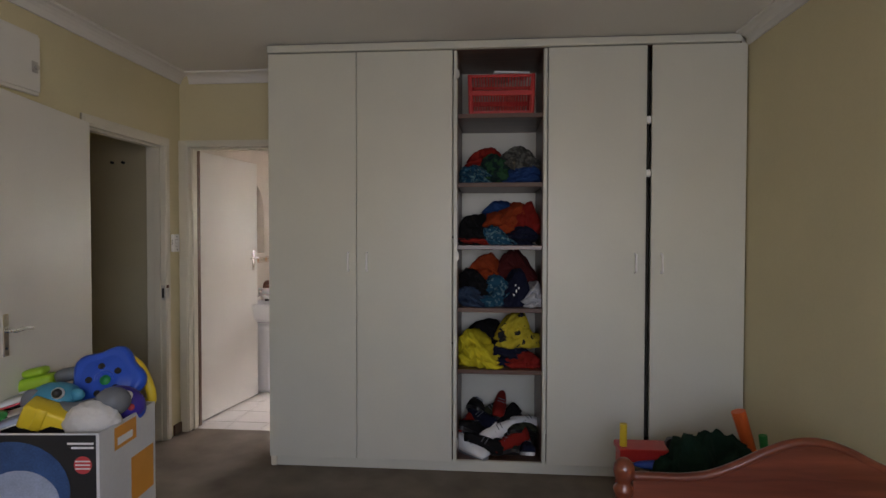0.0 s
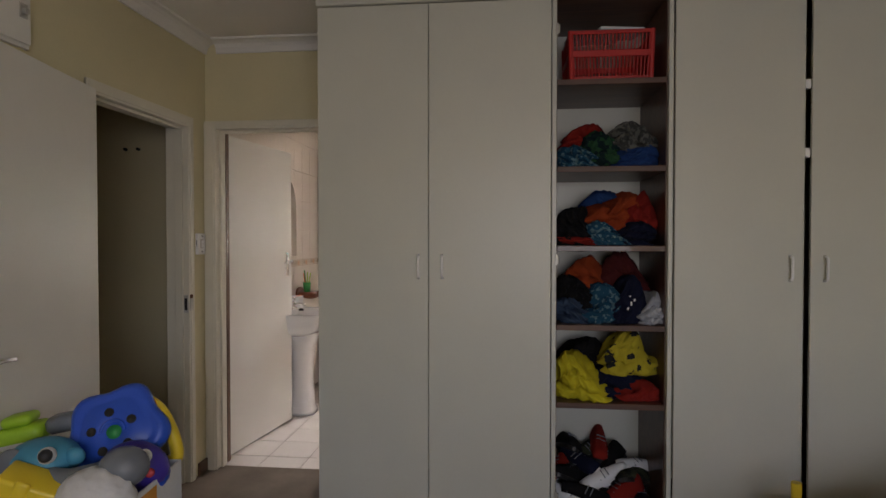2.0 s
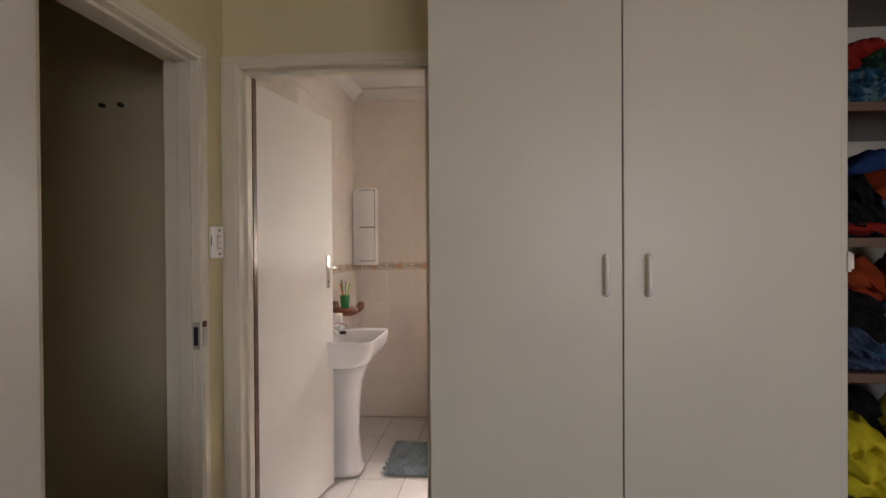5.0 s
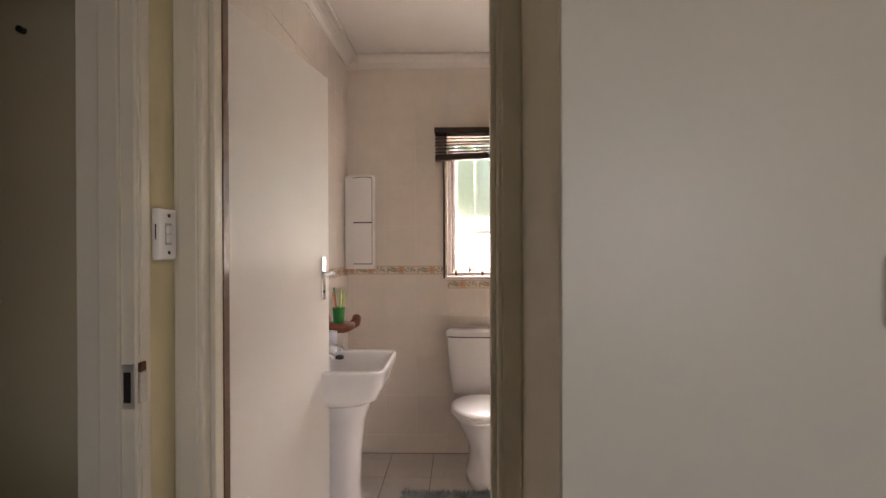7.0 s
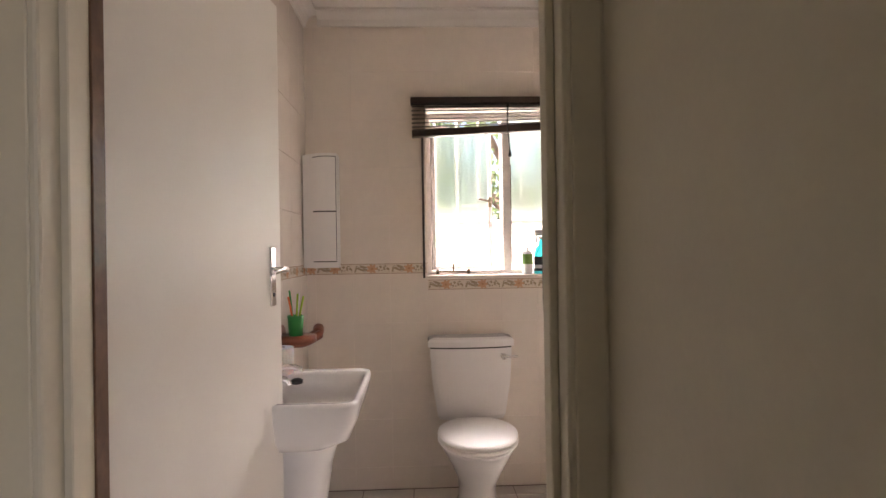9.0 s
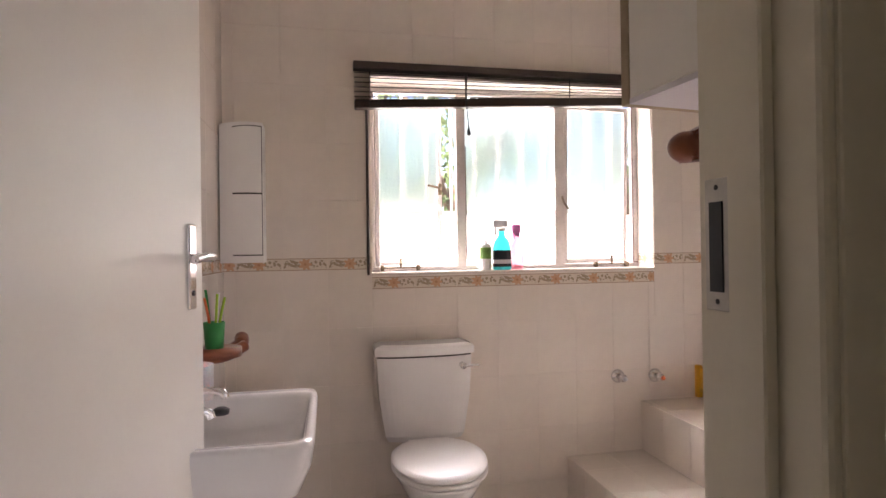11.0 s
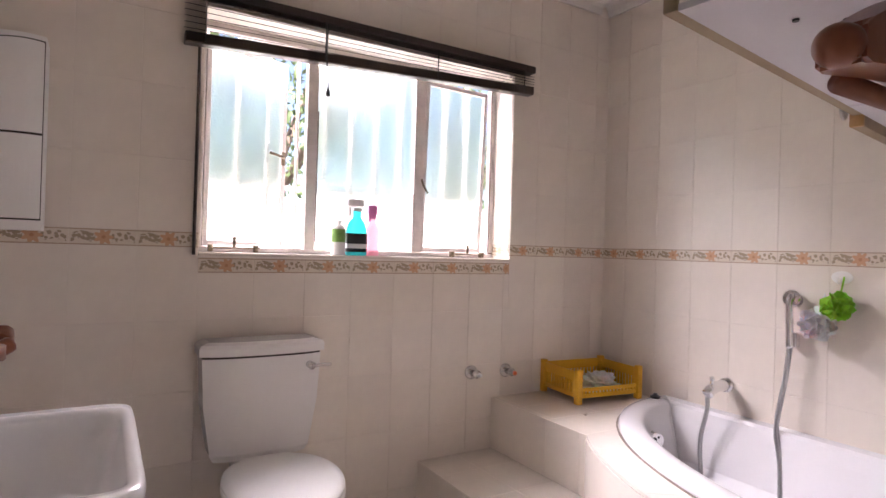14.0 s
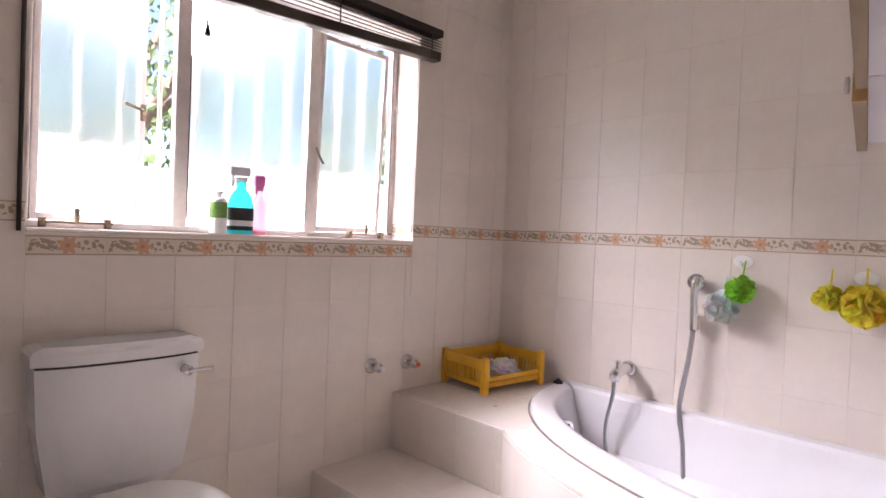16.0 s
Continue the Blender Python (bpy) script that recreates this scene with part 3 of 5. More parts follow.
    for dx in (-0.09, 0.085):
        box(x + dx - 0.008, x + dx + 0.008, WY - 0.04, WY - 0.012, WZ0 + 0.002, WZ0 + 0.03, 0.001, bm=b)
    part("stay", b, M["dark_brass"], win, "brass sliding window stay", True)
for x0, x1, z0, z1 in ((-0.178, -0.1725, WZ0 + 0.03, WZ1 - 0.035), (-0.177, -0.150, WZ0 + 0.022, WZ0 + 0.027), (-1.096, -1.092, WZ0 + 0.05, WZ0 + 0.62), (-0.618, -0.615, WZ0 + 0.02, WZ0 + 0.30)):
    part("rust_streak", box(x0, x1, WY - 0.0145, WY - 0.011, z0, z1, 0.001), M["rust"], win, "brown rust along the steel")
bars = empty("burglar_bars", pose(0, 0, 0), "white painted steel burglar bars outside the window", "bars")
for i in range(11):
    x = WX0 + 0.06 + i * 0.133
    part("bar", box(x - 0.007, x + 0.007, WY + 0.20, WY + 0.214, WZ0 - 0.05, WZ1 + 0.05, 0.002), M["white_gloss"], bars)
for z in (WZ0 - 0.055, WZ0 + 0.30, WZ1 + 0.05):
    part("rail", box(WX0 - 0.05, WX1 + 0.05, WY + 0.214, WY + 0.222, z - 0.012, z + 0.012, 0.002), M["white_gloss"], bars)

# ---- outside ----
structure("ground", box(-60, 60, 6.9, 120, -0.5, -0.15), M["ground"], "pale sunlit paving outside", "ground")
gw = empty("garden_wall", pose(0, 9.0, 0), "whitewashed garden wall in full sun", "wall")
part("panel", box(-7, 7, 0, 0.15, -0.15, 1.52, 0.01), M["white_wall"], gw)
part("coping", box(-7, 7, -0.04, 0.19, 1.52, 1.58, 0.01), M["white_wall"], gw)


def tree(x, y, seed, h=4.6, spread=1.7):
    rng = random.Random(seed)
    ob = empty("tree", pose(x, y, -0.15), "leafy green garden tree behind the wall", "tree", "garden trees")
    b = tube([(0, 0, 0), (0.05, 0.03, 1.0), (-0.04, 0, 2.2)], 0.11, bm=None)
    for k in range(6):
        a = k * 1.05 + seed
        tube([(-0.02, 0, 1.3 + 0.15 * k), (0.5 * math.cos(a), 0.5 * math.sin(a), 2.0 + 0.15 * k), (spread * 0.8 * math.cos(a), spread * 0.8 * math.sin(a), 2.5 + 0.25 * k)], 0.045, n=6, bm=b, steps=4)
    part("trunk", b, M["bark"], ob, smooth=True)
    verts, faces = [], []
    for k in range(2600):
        u, v, w = rng.gauss(0, 0.5), rng.gauss(0, 0.5), rng.gauss(0, 0.42)
        lump = 1 + 0.35 * math.sin(3 * u + seed) * math.cos(4 * w)
        c = Vector((u * spread * lump, v * spread * lump, h * 0.58 + w * h * 0.5))
        if c.z < 1.0:
            continue
        q = Euler((rng.uniform(0, 6.28), rng.uniform(0, 6.28), rng.uniform(0, 6.28))).to_matrix()
        s_ = rng.uniform(0.07, 0.13)
        i = len(verts)
        for p in ((-0.5, 0, 0), (0, -0.28, 0.08), (0.5, 0, 0), (0, 0.28, 0.08)):
            verts.append(c + q @ (Vector(p) * s_))
        faces.append((i, i + 1, i + 2, i + 3))
    me = bpy.data.meshes.new("crown")
    me.from_pydata(verts, [], faces)
    me.materials.append(M["leaf"])
    cr = new("crown", me)
    cr.parent = ob


for k, (x, y) in enumerate(((-2.6, 10.4), (-0.2, 10.9), (1.9, 10.3), (-4.9, 10.8), (4.4, 11.0), (-1.3, 12.5))):
    tree(x, y, k + 1)

# ---- bedroom things ----
WX = [-1.325, -0.789, -0.19, 0.345, 0.935, 1.485]     # wardrobe uprights
wr = empty("wardrobe", pose(0, 0, 0), "tall white built-in wardrobe with one open column of shelves", "wardrobe")
part("side_panel", box(-1.337, -1.303, D + 0.001, YB - 0.004, 0.0, 2.585, 0.002), M["frame"], wr)
part("side_panel", box(1.463, 1.485, D + 0.02, YB - 0.004, 0.0, 2.585, 0.002), M["cupboard"], wr)
for x in (-0.19, 0.345):
    part("divider", box(x - 0.011, x + 0.011, D + 0.001, YB - 0.03, 0.07, 2.54, 0.002), M["cupboard"], wr)
    part("divider_lining", box(x + (0.0115 if x < 0 else -0.0155), x + (0.0155 if x < 0 else -0.0115), D + 0.03, YB - 0.03, 0.075, 2.54), M["shelf_wood"], wr, "red-brown inner lining")
# Divider coloured dark as the shade between these two doors.
part("divider", box(0.925, 0.947, D + 0.03, YB - 0.03, 0.07, 2.54), M["dark_gap"], wr)
part("back_panel", box(-1.303, 1.463, YB - 0.028, YB - 0.006, 0.0, 2.55), M["cupboard"], wr)
part("plinth", box(-1.30, 1.463, D + 0.012, D + 0.035, 0.0, 0.066, 0.002), M["cupboard"], wr)
part("bottom_board", box(-1.303, 1.463, D + 0.036, YB - 0.03, 0.045, 0.066), M["shelf_wood"], wr)
part("top_board", box(-1.303, 1.463, D + 0.02, YB - 0.03, 2.545, 2.565), M["shelf_wood"], wr)
part("top_rail", box(-1.345, 1.45, D - 0.022, D + 0.015, 2.545, 2.592, 0.008, 2), M["cupboard"], wr)
DOORS = [(-1.337, -0.7905, -0.046), (-0.7873, -0.206, 0.066), (0.359, 0.924, -0.06), (0.953, 1.482, 0.06)]
for x0, x1, hs in DOORS:
    d = part("door", box(x0, x1, D - 0.018, D, 0.066, 2.538, 0.003, 2), M["cupboard"], wr)
    hx = x1 + hs if hs < 0 else x0 + hs
    hz = 1.275
    b = tube([(hx, D - 0.017, hz + 0.055), (hx, D - 0.042, hz + 0.047), (hx, D - 0.044, hz), (hx, D - 0.042, hz - 0.047), (hx, D - 0.017, hz - 0.055)], 0.0065, steps=5)
    part("handle", b, M["white_plastic"], d, "white plastic bow handle", True)
for z in (0.61, 0.985, 1.364, 1.742, 2.155):
    part("shelf", box(-0.174, 0.329, D + 0.02, YB - 0.03, z - 0.015, z + 0.012, 0.002), M["shelf_wood"], wr, "red-brown wooden shelf")
for z in (0.17, 1.31, 2.40):
    b = box(-0.183, -0.172, D - 0.004, D + 0.03, z - 0.028, z + 0.028, 0.002)
    cyl((-0.170, D + 0.0, z - 0.02), (-0.170, D + 0.0, z + 0.02), 0.006, bm=b)
    part("hinge", b, M["steel_rough"], wr, "empty steel cabinet hinge")
for z in (2.10, 1.79):
    part("catch_block", box(0.926, 0.95, D - 0.012, D + 0.02, z - 0.012, z + 0.03, 0.002), M["white_plastic"], wr)


def slat_basket(name, m, w, d, h, material, label, tall, foot=0.0):
    """An open plastic basket with slotted sides that flare upwards."""
    ob = empty(name, m, label, "basket")
    t = 0.006
    part("base", box(-w / 2 + 0.02, w / 2 - 0.02, -d / 2 + 0.02, d / 2 - 0.02, foot, foot + t), material, ob)
    rim = bmesh.new()
    for z0, z1 in ((h - 0.018, h),) + (((h * 0.48, h * 0.60),) if tall else ()):
        box(-w / 2, w / 2, -d / 2, -d / 2 + t * 1.6, z0, z1, 0.002, bm=rim)
        box(-w / 2, w / 2, d / 2 - t * 1.6, d / 2, z0, z1, 0.002, bm=rim)
        box(-w / 2, -w / 2 + t * 1.6, -d / 2, d / 2, z0, z1, 0.002, bm=rim)
        box(w / 2 - t * 1.6, w / 2, -d / 2, d / 2, z0, z1, 0.002, bm=rim)
    low = bmesh.new()
    k = 0.93
    for sx, sy in ((1, 0), (-1, 0), (0, 1), (0, -1)):
        if sx:
            box(sx * w / 2 * k - t / 2, sx * w / 2 * k + t / 2, -d / 2 * k, d / 2 * k, foot, foot + 0.025, bm=low)
        else:
            box(-w / 2 * k, w / 2 * k, sy * d / 2 * k - t / 2, sy * d / 2 * k + t / 2, foot, foot + 0.025, bm=low)
    part("rim", rim, material, ob)
    part("lower_band", low, material, ob)
    bars_ = bmesh.new()
    n = int(w / 0.017)
    for i in range(n + 1):
        x = -w / 2 + i * w / n
        for sy in (-1, 1):
            cyl((x * k, sy * d / 2 * k, foot + 0.02), (x, sy * (d / 2 - 0.005), h - 0.01), 0.0036, n=5, bm=bars_)
    n = int(d / 0.017)
    for i in range(n + 1):
        y = -d / 2 + i * d / n
        for sx in (-1, 1):
            cyl((sx * w / 2 * k, y * k, foot + 0.02), (sx * (w / 2 - 0.005), y, h - 0.01), 0.0036, n=5, bm=bars_)
    part("slats", bars_, material, ob)
    for sx in (-1, 1):
        for sy in (-1, 1):
            part("corner_post", cyl((sx * w / 2 * k, sy * d / 2 * k, 0), (sx * (w / 2 - 0.006), sy * (d / 2 - 0.006), h), 0.013, 0.012, n=8), material, ob)
    return ob


slat_basket("shopping_basket", pose(0.085, D + 0.22, 2.168), 0.40, 0.30, 0.245, M["red_plastic"], "red slotted plastic basket on the top wardrobe shelf", True)
for i, (x, y, a, c) in enumerate(((0.0, 0.2, 6, "print_white"), (0.04, 0.24, -5, "cardboard_white"), (0.14, 0.22, 9, "print_white"))):
    bk = thing("magazine", box(-0.11, 0.11, -0.08, 0.08, 0, 0.012, 0.001), M[c], "pale paper magazine lying in the red basket", "magazine", "papers in the basket")
    bk.matrix_world = pose(x, D + y, 2.41 + 0.014 * i, 0, 0, a)

GARB = [
    # shelf top, x, y, half sizes, height, cloth, name, label
    (1.757, -0.07, 0.15, 0.12, 0.11, 0.10, TEALP, "shorts", "crumpled teal patterned swimming shorts"),
    (1.757, 0.04, 0.20, 0.13, 0.12, 0.17, GREENP, "shirt", "crumpled dark green printed shirt"),
    (1.757, 0.19, 0.15, 0.13, 0.10, 0.10, BLUEC, "trousers", "folded blue cotton trousers"),
    (1.84, 0.21, 0.2, 0.13, 0.11, 0.13, GREYP, "shirt", "grey patterned shirt on a heap"),
    (1.85, -0.01, 0.24, 0.12, 0.1, 0.13, REDC, "shirt", "red checked shirt on a heap"),
    (1.379, -0.08, 0.16, 0.10, 0.12, 0.17, BLACKC, "jersey", "black crumpled jersey on the shelf"),
    (1.379, 0.06, 0.12, 0.11, 0.10, 0.11, TEALP, "shirt", "blue and teal crumpled shirt"),
    (1.379, 0.0, 0.10, 0.15, 0.06, 0.035, REDC, "shirt", "red shirt under a heap of clothes"),
    (1.379, 0.20, 0.13, 0.13, 0.10, 0.10, NAVY, "trousers", "navy crumpled trousers on the shelf"),
    (1.45, 0.12, 0.22, 0.15, 0.11, 0.17, ORANGEC, "jersey", "orange-red crumpled knitted jersey"),
    (1.44, 0.26, 0.18, 0.07, 0.1, 0.18, REDC, "jersey", "red crumpled sports jersey"),
    (1.50, 0.13, 0.30, 0.16, 0.1, 0.14, BLUEC, "shirt", "blue crumpled shirt at the back"),
    (1.0, -0.09, 0.12, 0.10, 0.10, 0.11, DENIM, "jeans", "crumpled denim shorts on the shelf"),
    (1.06, -0.08, 0.18, 0.11, 0.1, 0.15, BLACKC, "shirt", "black shirt with white cords"),
    (1.0, 0.05, 0.13, 0.09, 0.1, 0.16, TEALP, "shirt", "blue crumpled shirt on the shelf"),
    (1.0, 0.17, 0.12, 0.09, 0.09, 0.20, NAVY, "shirt", "navy shirt with white lettering"),
    (1.0, 0.28, 0.12, 0.06, 0.1, 0.13, WHITEC, "shirt", "white crumpled shirt on the shelf"),
    (1.1, -0.02, 0.26, 0.14, 0.1, 0.18, ORANGEC, "shirt", "orange crumpled shirt at the back"),
    (1.12, 0.2, 0.28, 0.13, 0.1, 0.2, MAROON, "shirt", "maroon crumpled shirt at the back"),
    (0.625, -0.06, 0.11, 0.12, 0.10, 0.20, YELLOWC, "shirt", "bright yellow crumpled shirt"),
    (0.625, 0.1, 0.2, 0.2, 0.12, 0.13, NAVY, "trousers", "navy trousers on the lowest shelf"),
    (0.625, 0.25, 0.10, 0.09, 0.08, 0.075, REDC, "shirt", "red shirt on the lowest shelf"),
    (0.74, 0.19, 0.18, 0.12, 0.1, 0.19, YBLACK, "shirt", "yellow and black printed shirt"),
    (0.70, -0.02, 0.28, 0.15, 0.1, 0.16, BLACKC, "trousers", "black trousers at the back of the shelf"),
]
for i, (z, x, y, a, b_, h, c, nm, lab) in enumerate(GARB):
    garment(nm, (x, D + 0.03 + y, z - 0.002), (a, b_, h), c, lab, i + 1, turn=17 * i % 40 - 20)
for i, (x, w) in enumerate(((0.165, 0.011), (0.18, 0.018), (0.195, 0.012), (0.175, 0.008))):
    t_ = thing("shirt_lettering", box(x - 0.004, x + 0.004, D + 0.057 - 0.012, D + 0.057 - 0.009, 1.07 + 0.02 * i, 1.07 + 0.02 * i + w), M["print_white"], "white lettering on the navy shirt", "print", "shirt print")


def shoe(m, material, label, sole=None):
    ob = empty("shoe", m, label, "shoe", "shoes in the wardrobe")
    rings = []
    for u in range(9):
        t = u / 8
        w = 0.034 + 0.012 * math.sin(t * math.pi * 0.9)
        h = 0.085 - 0.05 * t ** 1.5 + (0.0 if t < 0.95 else -0.012)
        rings.append([(0.25 * t - 0.12, w * math.copysign(abs(math.cos(a)) ** 0.7, math.cos(a)), 0.02 + h * max(0, math.sin(a))) for a in [math.pi * k / 10 for k in range(11)]])
    part("upper", loops(rings, closed=True), material, ob, smooth=True)
    part("sole", loops([oval((0.005, 0), 0.13, 0.044, z, 24, 2.6) for z in (0.0, 0.02)]), sole or M["toy_grey"], ob)
    b = bmesh.new()
    for k in range(4):
        cyl((0.0 + 0.022 * k, -0.025, 0.092 - 0.011 * k), (0.008 + 0.022 * k, 0.025, 0.092 - 0.011 * k), 0.003, n=5, bm=b)
    part("laces", b, M["toy_grey"], ob)
    return ob


rng = random.Random(5)
SH = [(M["print_white"], "white canvas shoe thrown in a heap", None), (BLACKC, "black trainer in a heap of shoes", M["black"]), (NAVY, "navy patterned shoe in a heap", M["print_white"]),
      (REDC, "red and black football boot", M["black"]), (CAMO, "camouflage green canvas shoe", M["black"]), (BLACKC, "black school shoe in a heap", M["black"])]
for i in range(18):
    m_, lab, so = SH[(i * 5 + i // 6) % 6]
    row = i // 5
    shoe(pose(-0.09 + 0.085 * (i % 5), D + 0.13 + 0.09 * row, 0.068 + (0.035 if i % 2 else 0.0) + 0.05 * row, rng.uniform(-38, 38), rng.uniform(-30, 14), rng.uniform(-170, -10)), m_, lab, so)

# overhead cupboard on the west wall, light switch, hooks
oc = empty("wall_cupboard", pose(0, 0, 0), "small white cupboard high on the wall above the door", "cupboard")
part("body", box(L + 0.001, L + 0.02, 2.0, 2.995, 2.12, 2.42, 0.002), M["white_gloss"], oc)
dd = part("door", box(L + 0.0205, L + 0.032, 2.02, 2.99, 2.135, 2.405, 0.002), M["white_gloss"], oc)
b = cyl((L + 0.03, 2.955, 2.25), (L + 0.05, 2.955, 2.25), 0.012)
box(L + 0.032, L + 0.036, 2.935, 2.973, 2.225, 2.28, 0.002, bm=b)
part("lock", b, M["steel_rough"], dd, "dark worn steel lock")


def light_switch(m):
    ob = empty("light_switch", m, "white double light switch beside the doors", "switch")
    part("plate", box(-0.036, 0.036, -0.012, 0, -0.058, 0.058, 0.004, 2), M["white_plastic"], ob)
    for k in (0, 1):
        part("rocker", box(-0.011, 0.011, -0.0155, -0.012, -0.020 + 0.021 * k, -0.001 + 0.021 * k, 0.002), M["white_plastic"], ob)
    part("rocker_surround", box(-0.0135, 0.0135, -0.0124, -0.0118, -0.024, 0.025), M["steel_rough"], ob)
    part("side_notch", box(-0.0364, -0.0358, -0.0075, -0.0055, -0.012, 0.022), M["black"], ob)
    for z in (-0.042, 0.042):
        part("screw", cyl((0, -0.0125, z), (0, -0.014, z), 0.004, n=10), M["black"], ob)


light_switch(pose(L, 4.222, 1.378, 0, 0, 90) @ Matrix.Diagonal((1.15, 1.7, 1.08, 1)))
for x in (-2.875, -2.787):
    hk = thing("wall_screw", cyl((x, 4.5, 1.99), (x, 4.478, 1.99), 0.010, n=8), M["black"], "dark screw in the corridor wall", "screw", "corridor screws")

# printed cardboard carton full of toys
cb = empty("carton", pose(-1.455, 2.36, 0, 0, 0, 5), "printed white cardboard carton heaped with toys", "box")
W_, D_, H_ = 0.58, 0.42, 0.68
for nm, a in (("front_panel", (-W_, 0, 0, 0.006)), ("back_panel", (-W_, 0, D_ - 0.006, D_)), ("end_panel", (-0.006, 0, 0.006, D_ - 0.006)), ("end_panel", (-W_, -W_ + 0.006, 0.006, D_ - 0.006))):
    part(nm, box(*a, 0, H_), M["cardboard_white"], cb)
part("bottom", box(-W_ + 0.006, -0.006, 0.006, D_ - 0.006, 0, 0.006), M["cardboard_white"], cb)
part("black_print", box(-W_ + 0.0, -0.012, -0.0015, -0.0005, 0.1, H_ - 0.006), M["print_black"], cb, "black printed face")
b = loops([oval((-0.33, 0.46), 0.22, 0.19, z, 30) for z in (0.0, 0.0012)])
pp = part("blue_print", b, M["print_blue"], cb, "blurred blue printed picture")
pp.matrix_local = Matrix(((1, 0, 0, 0), (0, 0, -1, -0.0016), (0, 1, 0, 0), (0, 0, 0, 1)))
b = loops([oval((-0.30, 0.42), 0.15, 0.12, z, 30) for z in (0.0, 0.0012)])
pp = part("pale_print", b, M["print_pale"], cb, "pale printed shape")
pp.matrix_local = Matrix(((1, 0, 0, 0), (0, 0, -1, -0.0029), (0, 1, 0, 0), (0, 0, 0, 1)))
b = loops([oval((-0.062, 0.56), 0.034, 0.034, z, 24) for z in (0.0, 0.0008)])
pp = part("badge", b, M["print_red"], cb, "round red and white printed badge")
pp.matrix_local = Matrix(((1, 0, 0, 0), (0, 0, -1, -0.0016), (0, 1, 0, 0), (0, 0, 0, 1)))
for k in range(3):
    part("badge_stripe", box(-0.09, -0.034, -0.0032, -0.0026, 0.544 + 0.014 * k, 0.549 + 0.014 * k), M["print_white"], pp.parent)
for z, w in ((0.622, 0.085), (0.638, 0.10)):
    part("text_line", box(-0.02 - w, -0.02, -0.0022, -0.0016, z, z + 0.008), M["print_white"], cb, "small white printed line")
part("orange_label", box(0.0002, 0.0014, 0.10, 0.26, 0.575, 0.665), M["print_orange"], cb, "orange printed label")
part("label_mark", box(0.0015, 0.0024, 0.12, 0.23, 0.59, 0.62), M["print_white"], cb, "white lettering on orange")
part("orange_label", box(0.0002, 0.0014, 0.22, 0.40, 0.31, 0.50), M["print_orange"], cb, "orange printed label")


def toy(name, parts, label):
    first = empty(name, parts[0], label, "toy", "toys in the carton")
    for nm, b_, material in parts[1:]:
        part(nm, b_, M[material], first, smooth=True)
    return first


def lobed_plate(radius, lobe, thick, n=100):
    """A five-lobed plastic shell with a domed front and rounded rim, facing -y."""
    rings = []
    for k, y in ((0.86, thick), (0.97, thick * 0.8), (1.0, thick * 0.45), (0.97, thick * 0.1), (0.90, -0.004), (0.82, -0.010), (0.74, 0.0), (0.66, -0.008), (0.40, -0.016), (0.20, -0.018), (0.16, -0.004), (0.04, -0.004)):
        ring_ = []
        for i in range(n):
            a = 2 * math.pi * i / n
            rr = radius * (1 + lobe * max(k - 0.3, 0) * math.cos(5 * (a - math.pi / 2))) * k
            ring_.append((rr * math.cos(a), y, rr * math.sin(a)))
        rings.append(ring_)
    return loops(rings)


# Dark plugs imitate the shaded holes in the shell.
holes = []
for k in range(5):
    a = 2 * math.pi * (k + 0.5) / 5 + math.pi / 2
    h_ = cyl((0.062 * math.cos(a), -0.020, 0.062 * math.sin(a)), (0.062 * math.cos(a), 0.01, 0.062 * math.sin(a)), 0.014, n=14)
    holes.append(("hole", h_, "dark_gap"))
crest = tube([(0.035 * math.cos(t / 10 * math.pi + 0.4), -0.018, 0.035 * math.sin(t / 10 * math.pi + 0.4)) for t in range(11)], 0.006, n=8, steps=2)
toy("activity_toy", (pose(-1.662, 2.69, 0.795, -26, 16, 6), ("shell", lobed_plate(0.15, 0.13, 0.05), "toy_blue"), ("moulding", crest, "toy_blue"), ("hub", cyl((0, -0.008, 0), (0, 0.01, 0), 0.022), "toy_green"), *holes), "large blue plastic activity toy with holes on the toy heap")
b = tube([(-0.10, 0, 0.11), (-0.01, 0, 0.07), (0.06, 0, -0.02), (0.085, 0, -0.10), (0.03, 0, -0.13)], 0.026, n=12)
toy("steering_toy", (pose(-1.575, 2.79, 0.775, 0, 8, 10) @ Matrix.Diagonal((0.8, 0.8, 0.9, 1)), ("bow", b, "toy_yellow"), ("stripe", tube([(-0.09, -0.01, 0.075), (-0.02, -0.01, 0.045), (0.03, -0.01, -0.02)], 0.016), "print_red"), ("edge", tube([(-0.07, -0.014, 0.06), (-0.035, -0.018, 0.025), (0.0, -0.014, -0.02)], 0.012), "toy_green"), ("rim", tube([(-0.11, -0.005, 0.12), (-0.06, -0.01, 0.115), (-0.02, -0.012, 0.085)], 0.012), "toy_orange")), "yellow, red and green plastic toy steering ring")
tp_parts = [("body", ball((0, 0, 0), 0.085, 1.15, 0.7, 0.88), "toy_purple"), ("lower_shell", ball((0, 0.012, -0.012), 0.088, 1.15, 0.7, 0.84), "toy_blue")]
for bx, bz, br_, bm_ in ((-0.045, 0.012, 0.02, "toy_orange"), (0.012, -0.012, 0.025, "toy_orange"), (0.052, 0.0, 0.014, "print_red"), (-0.06, -0.035, 0.014, "toy_yellow"), (-0.02, -0.042, 0.016, "toy_green"), (0.02, 0.04, 0.022, "print_white")):
    tp_parts.append(("button", ball((bx, -0.06 * math.sqrt(max(0.05, 1 - (bx / 0.1) ** 2 - (bz / 0.075) ** 2)), bz), br_, 1, 0.55, 1), bm_))
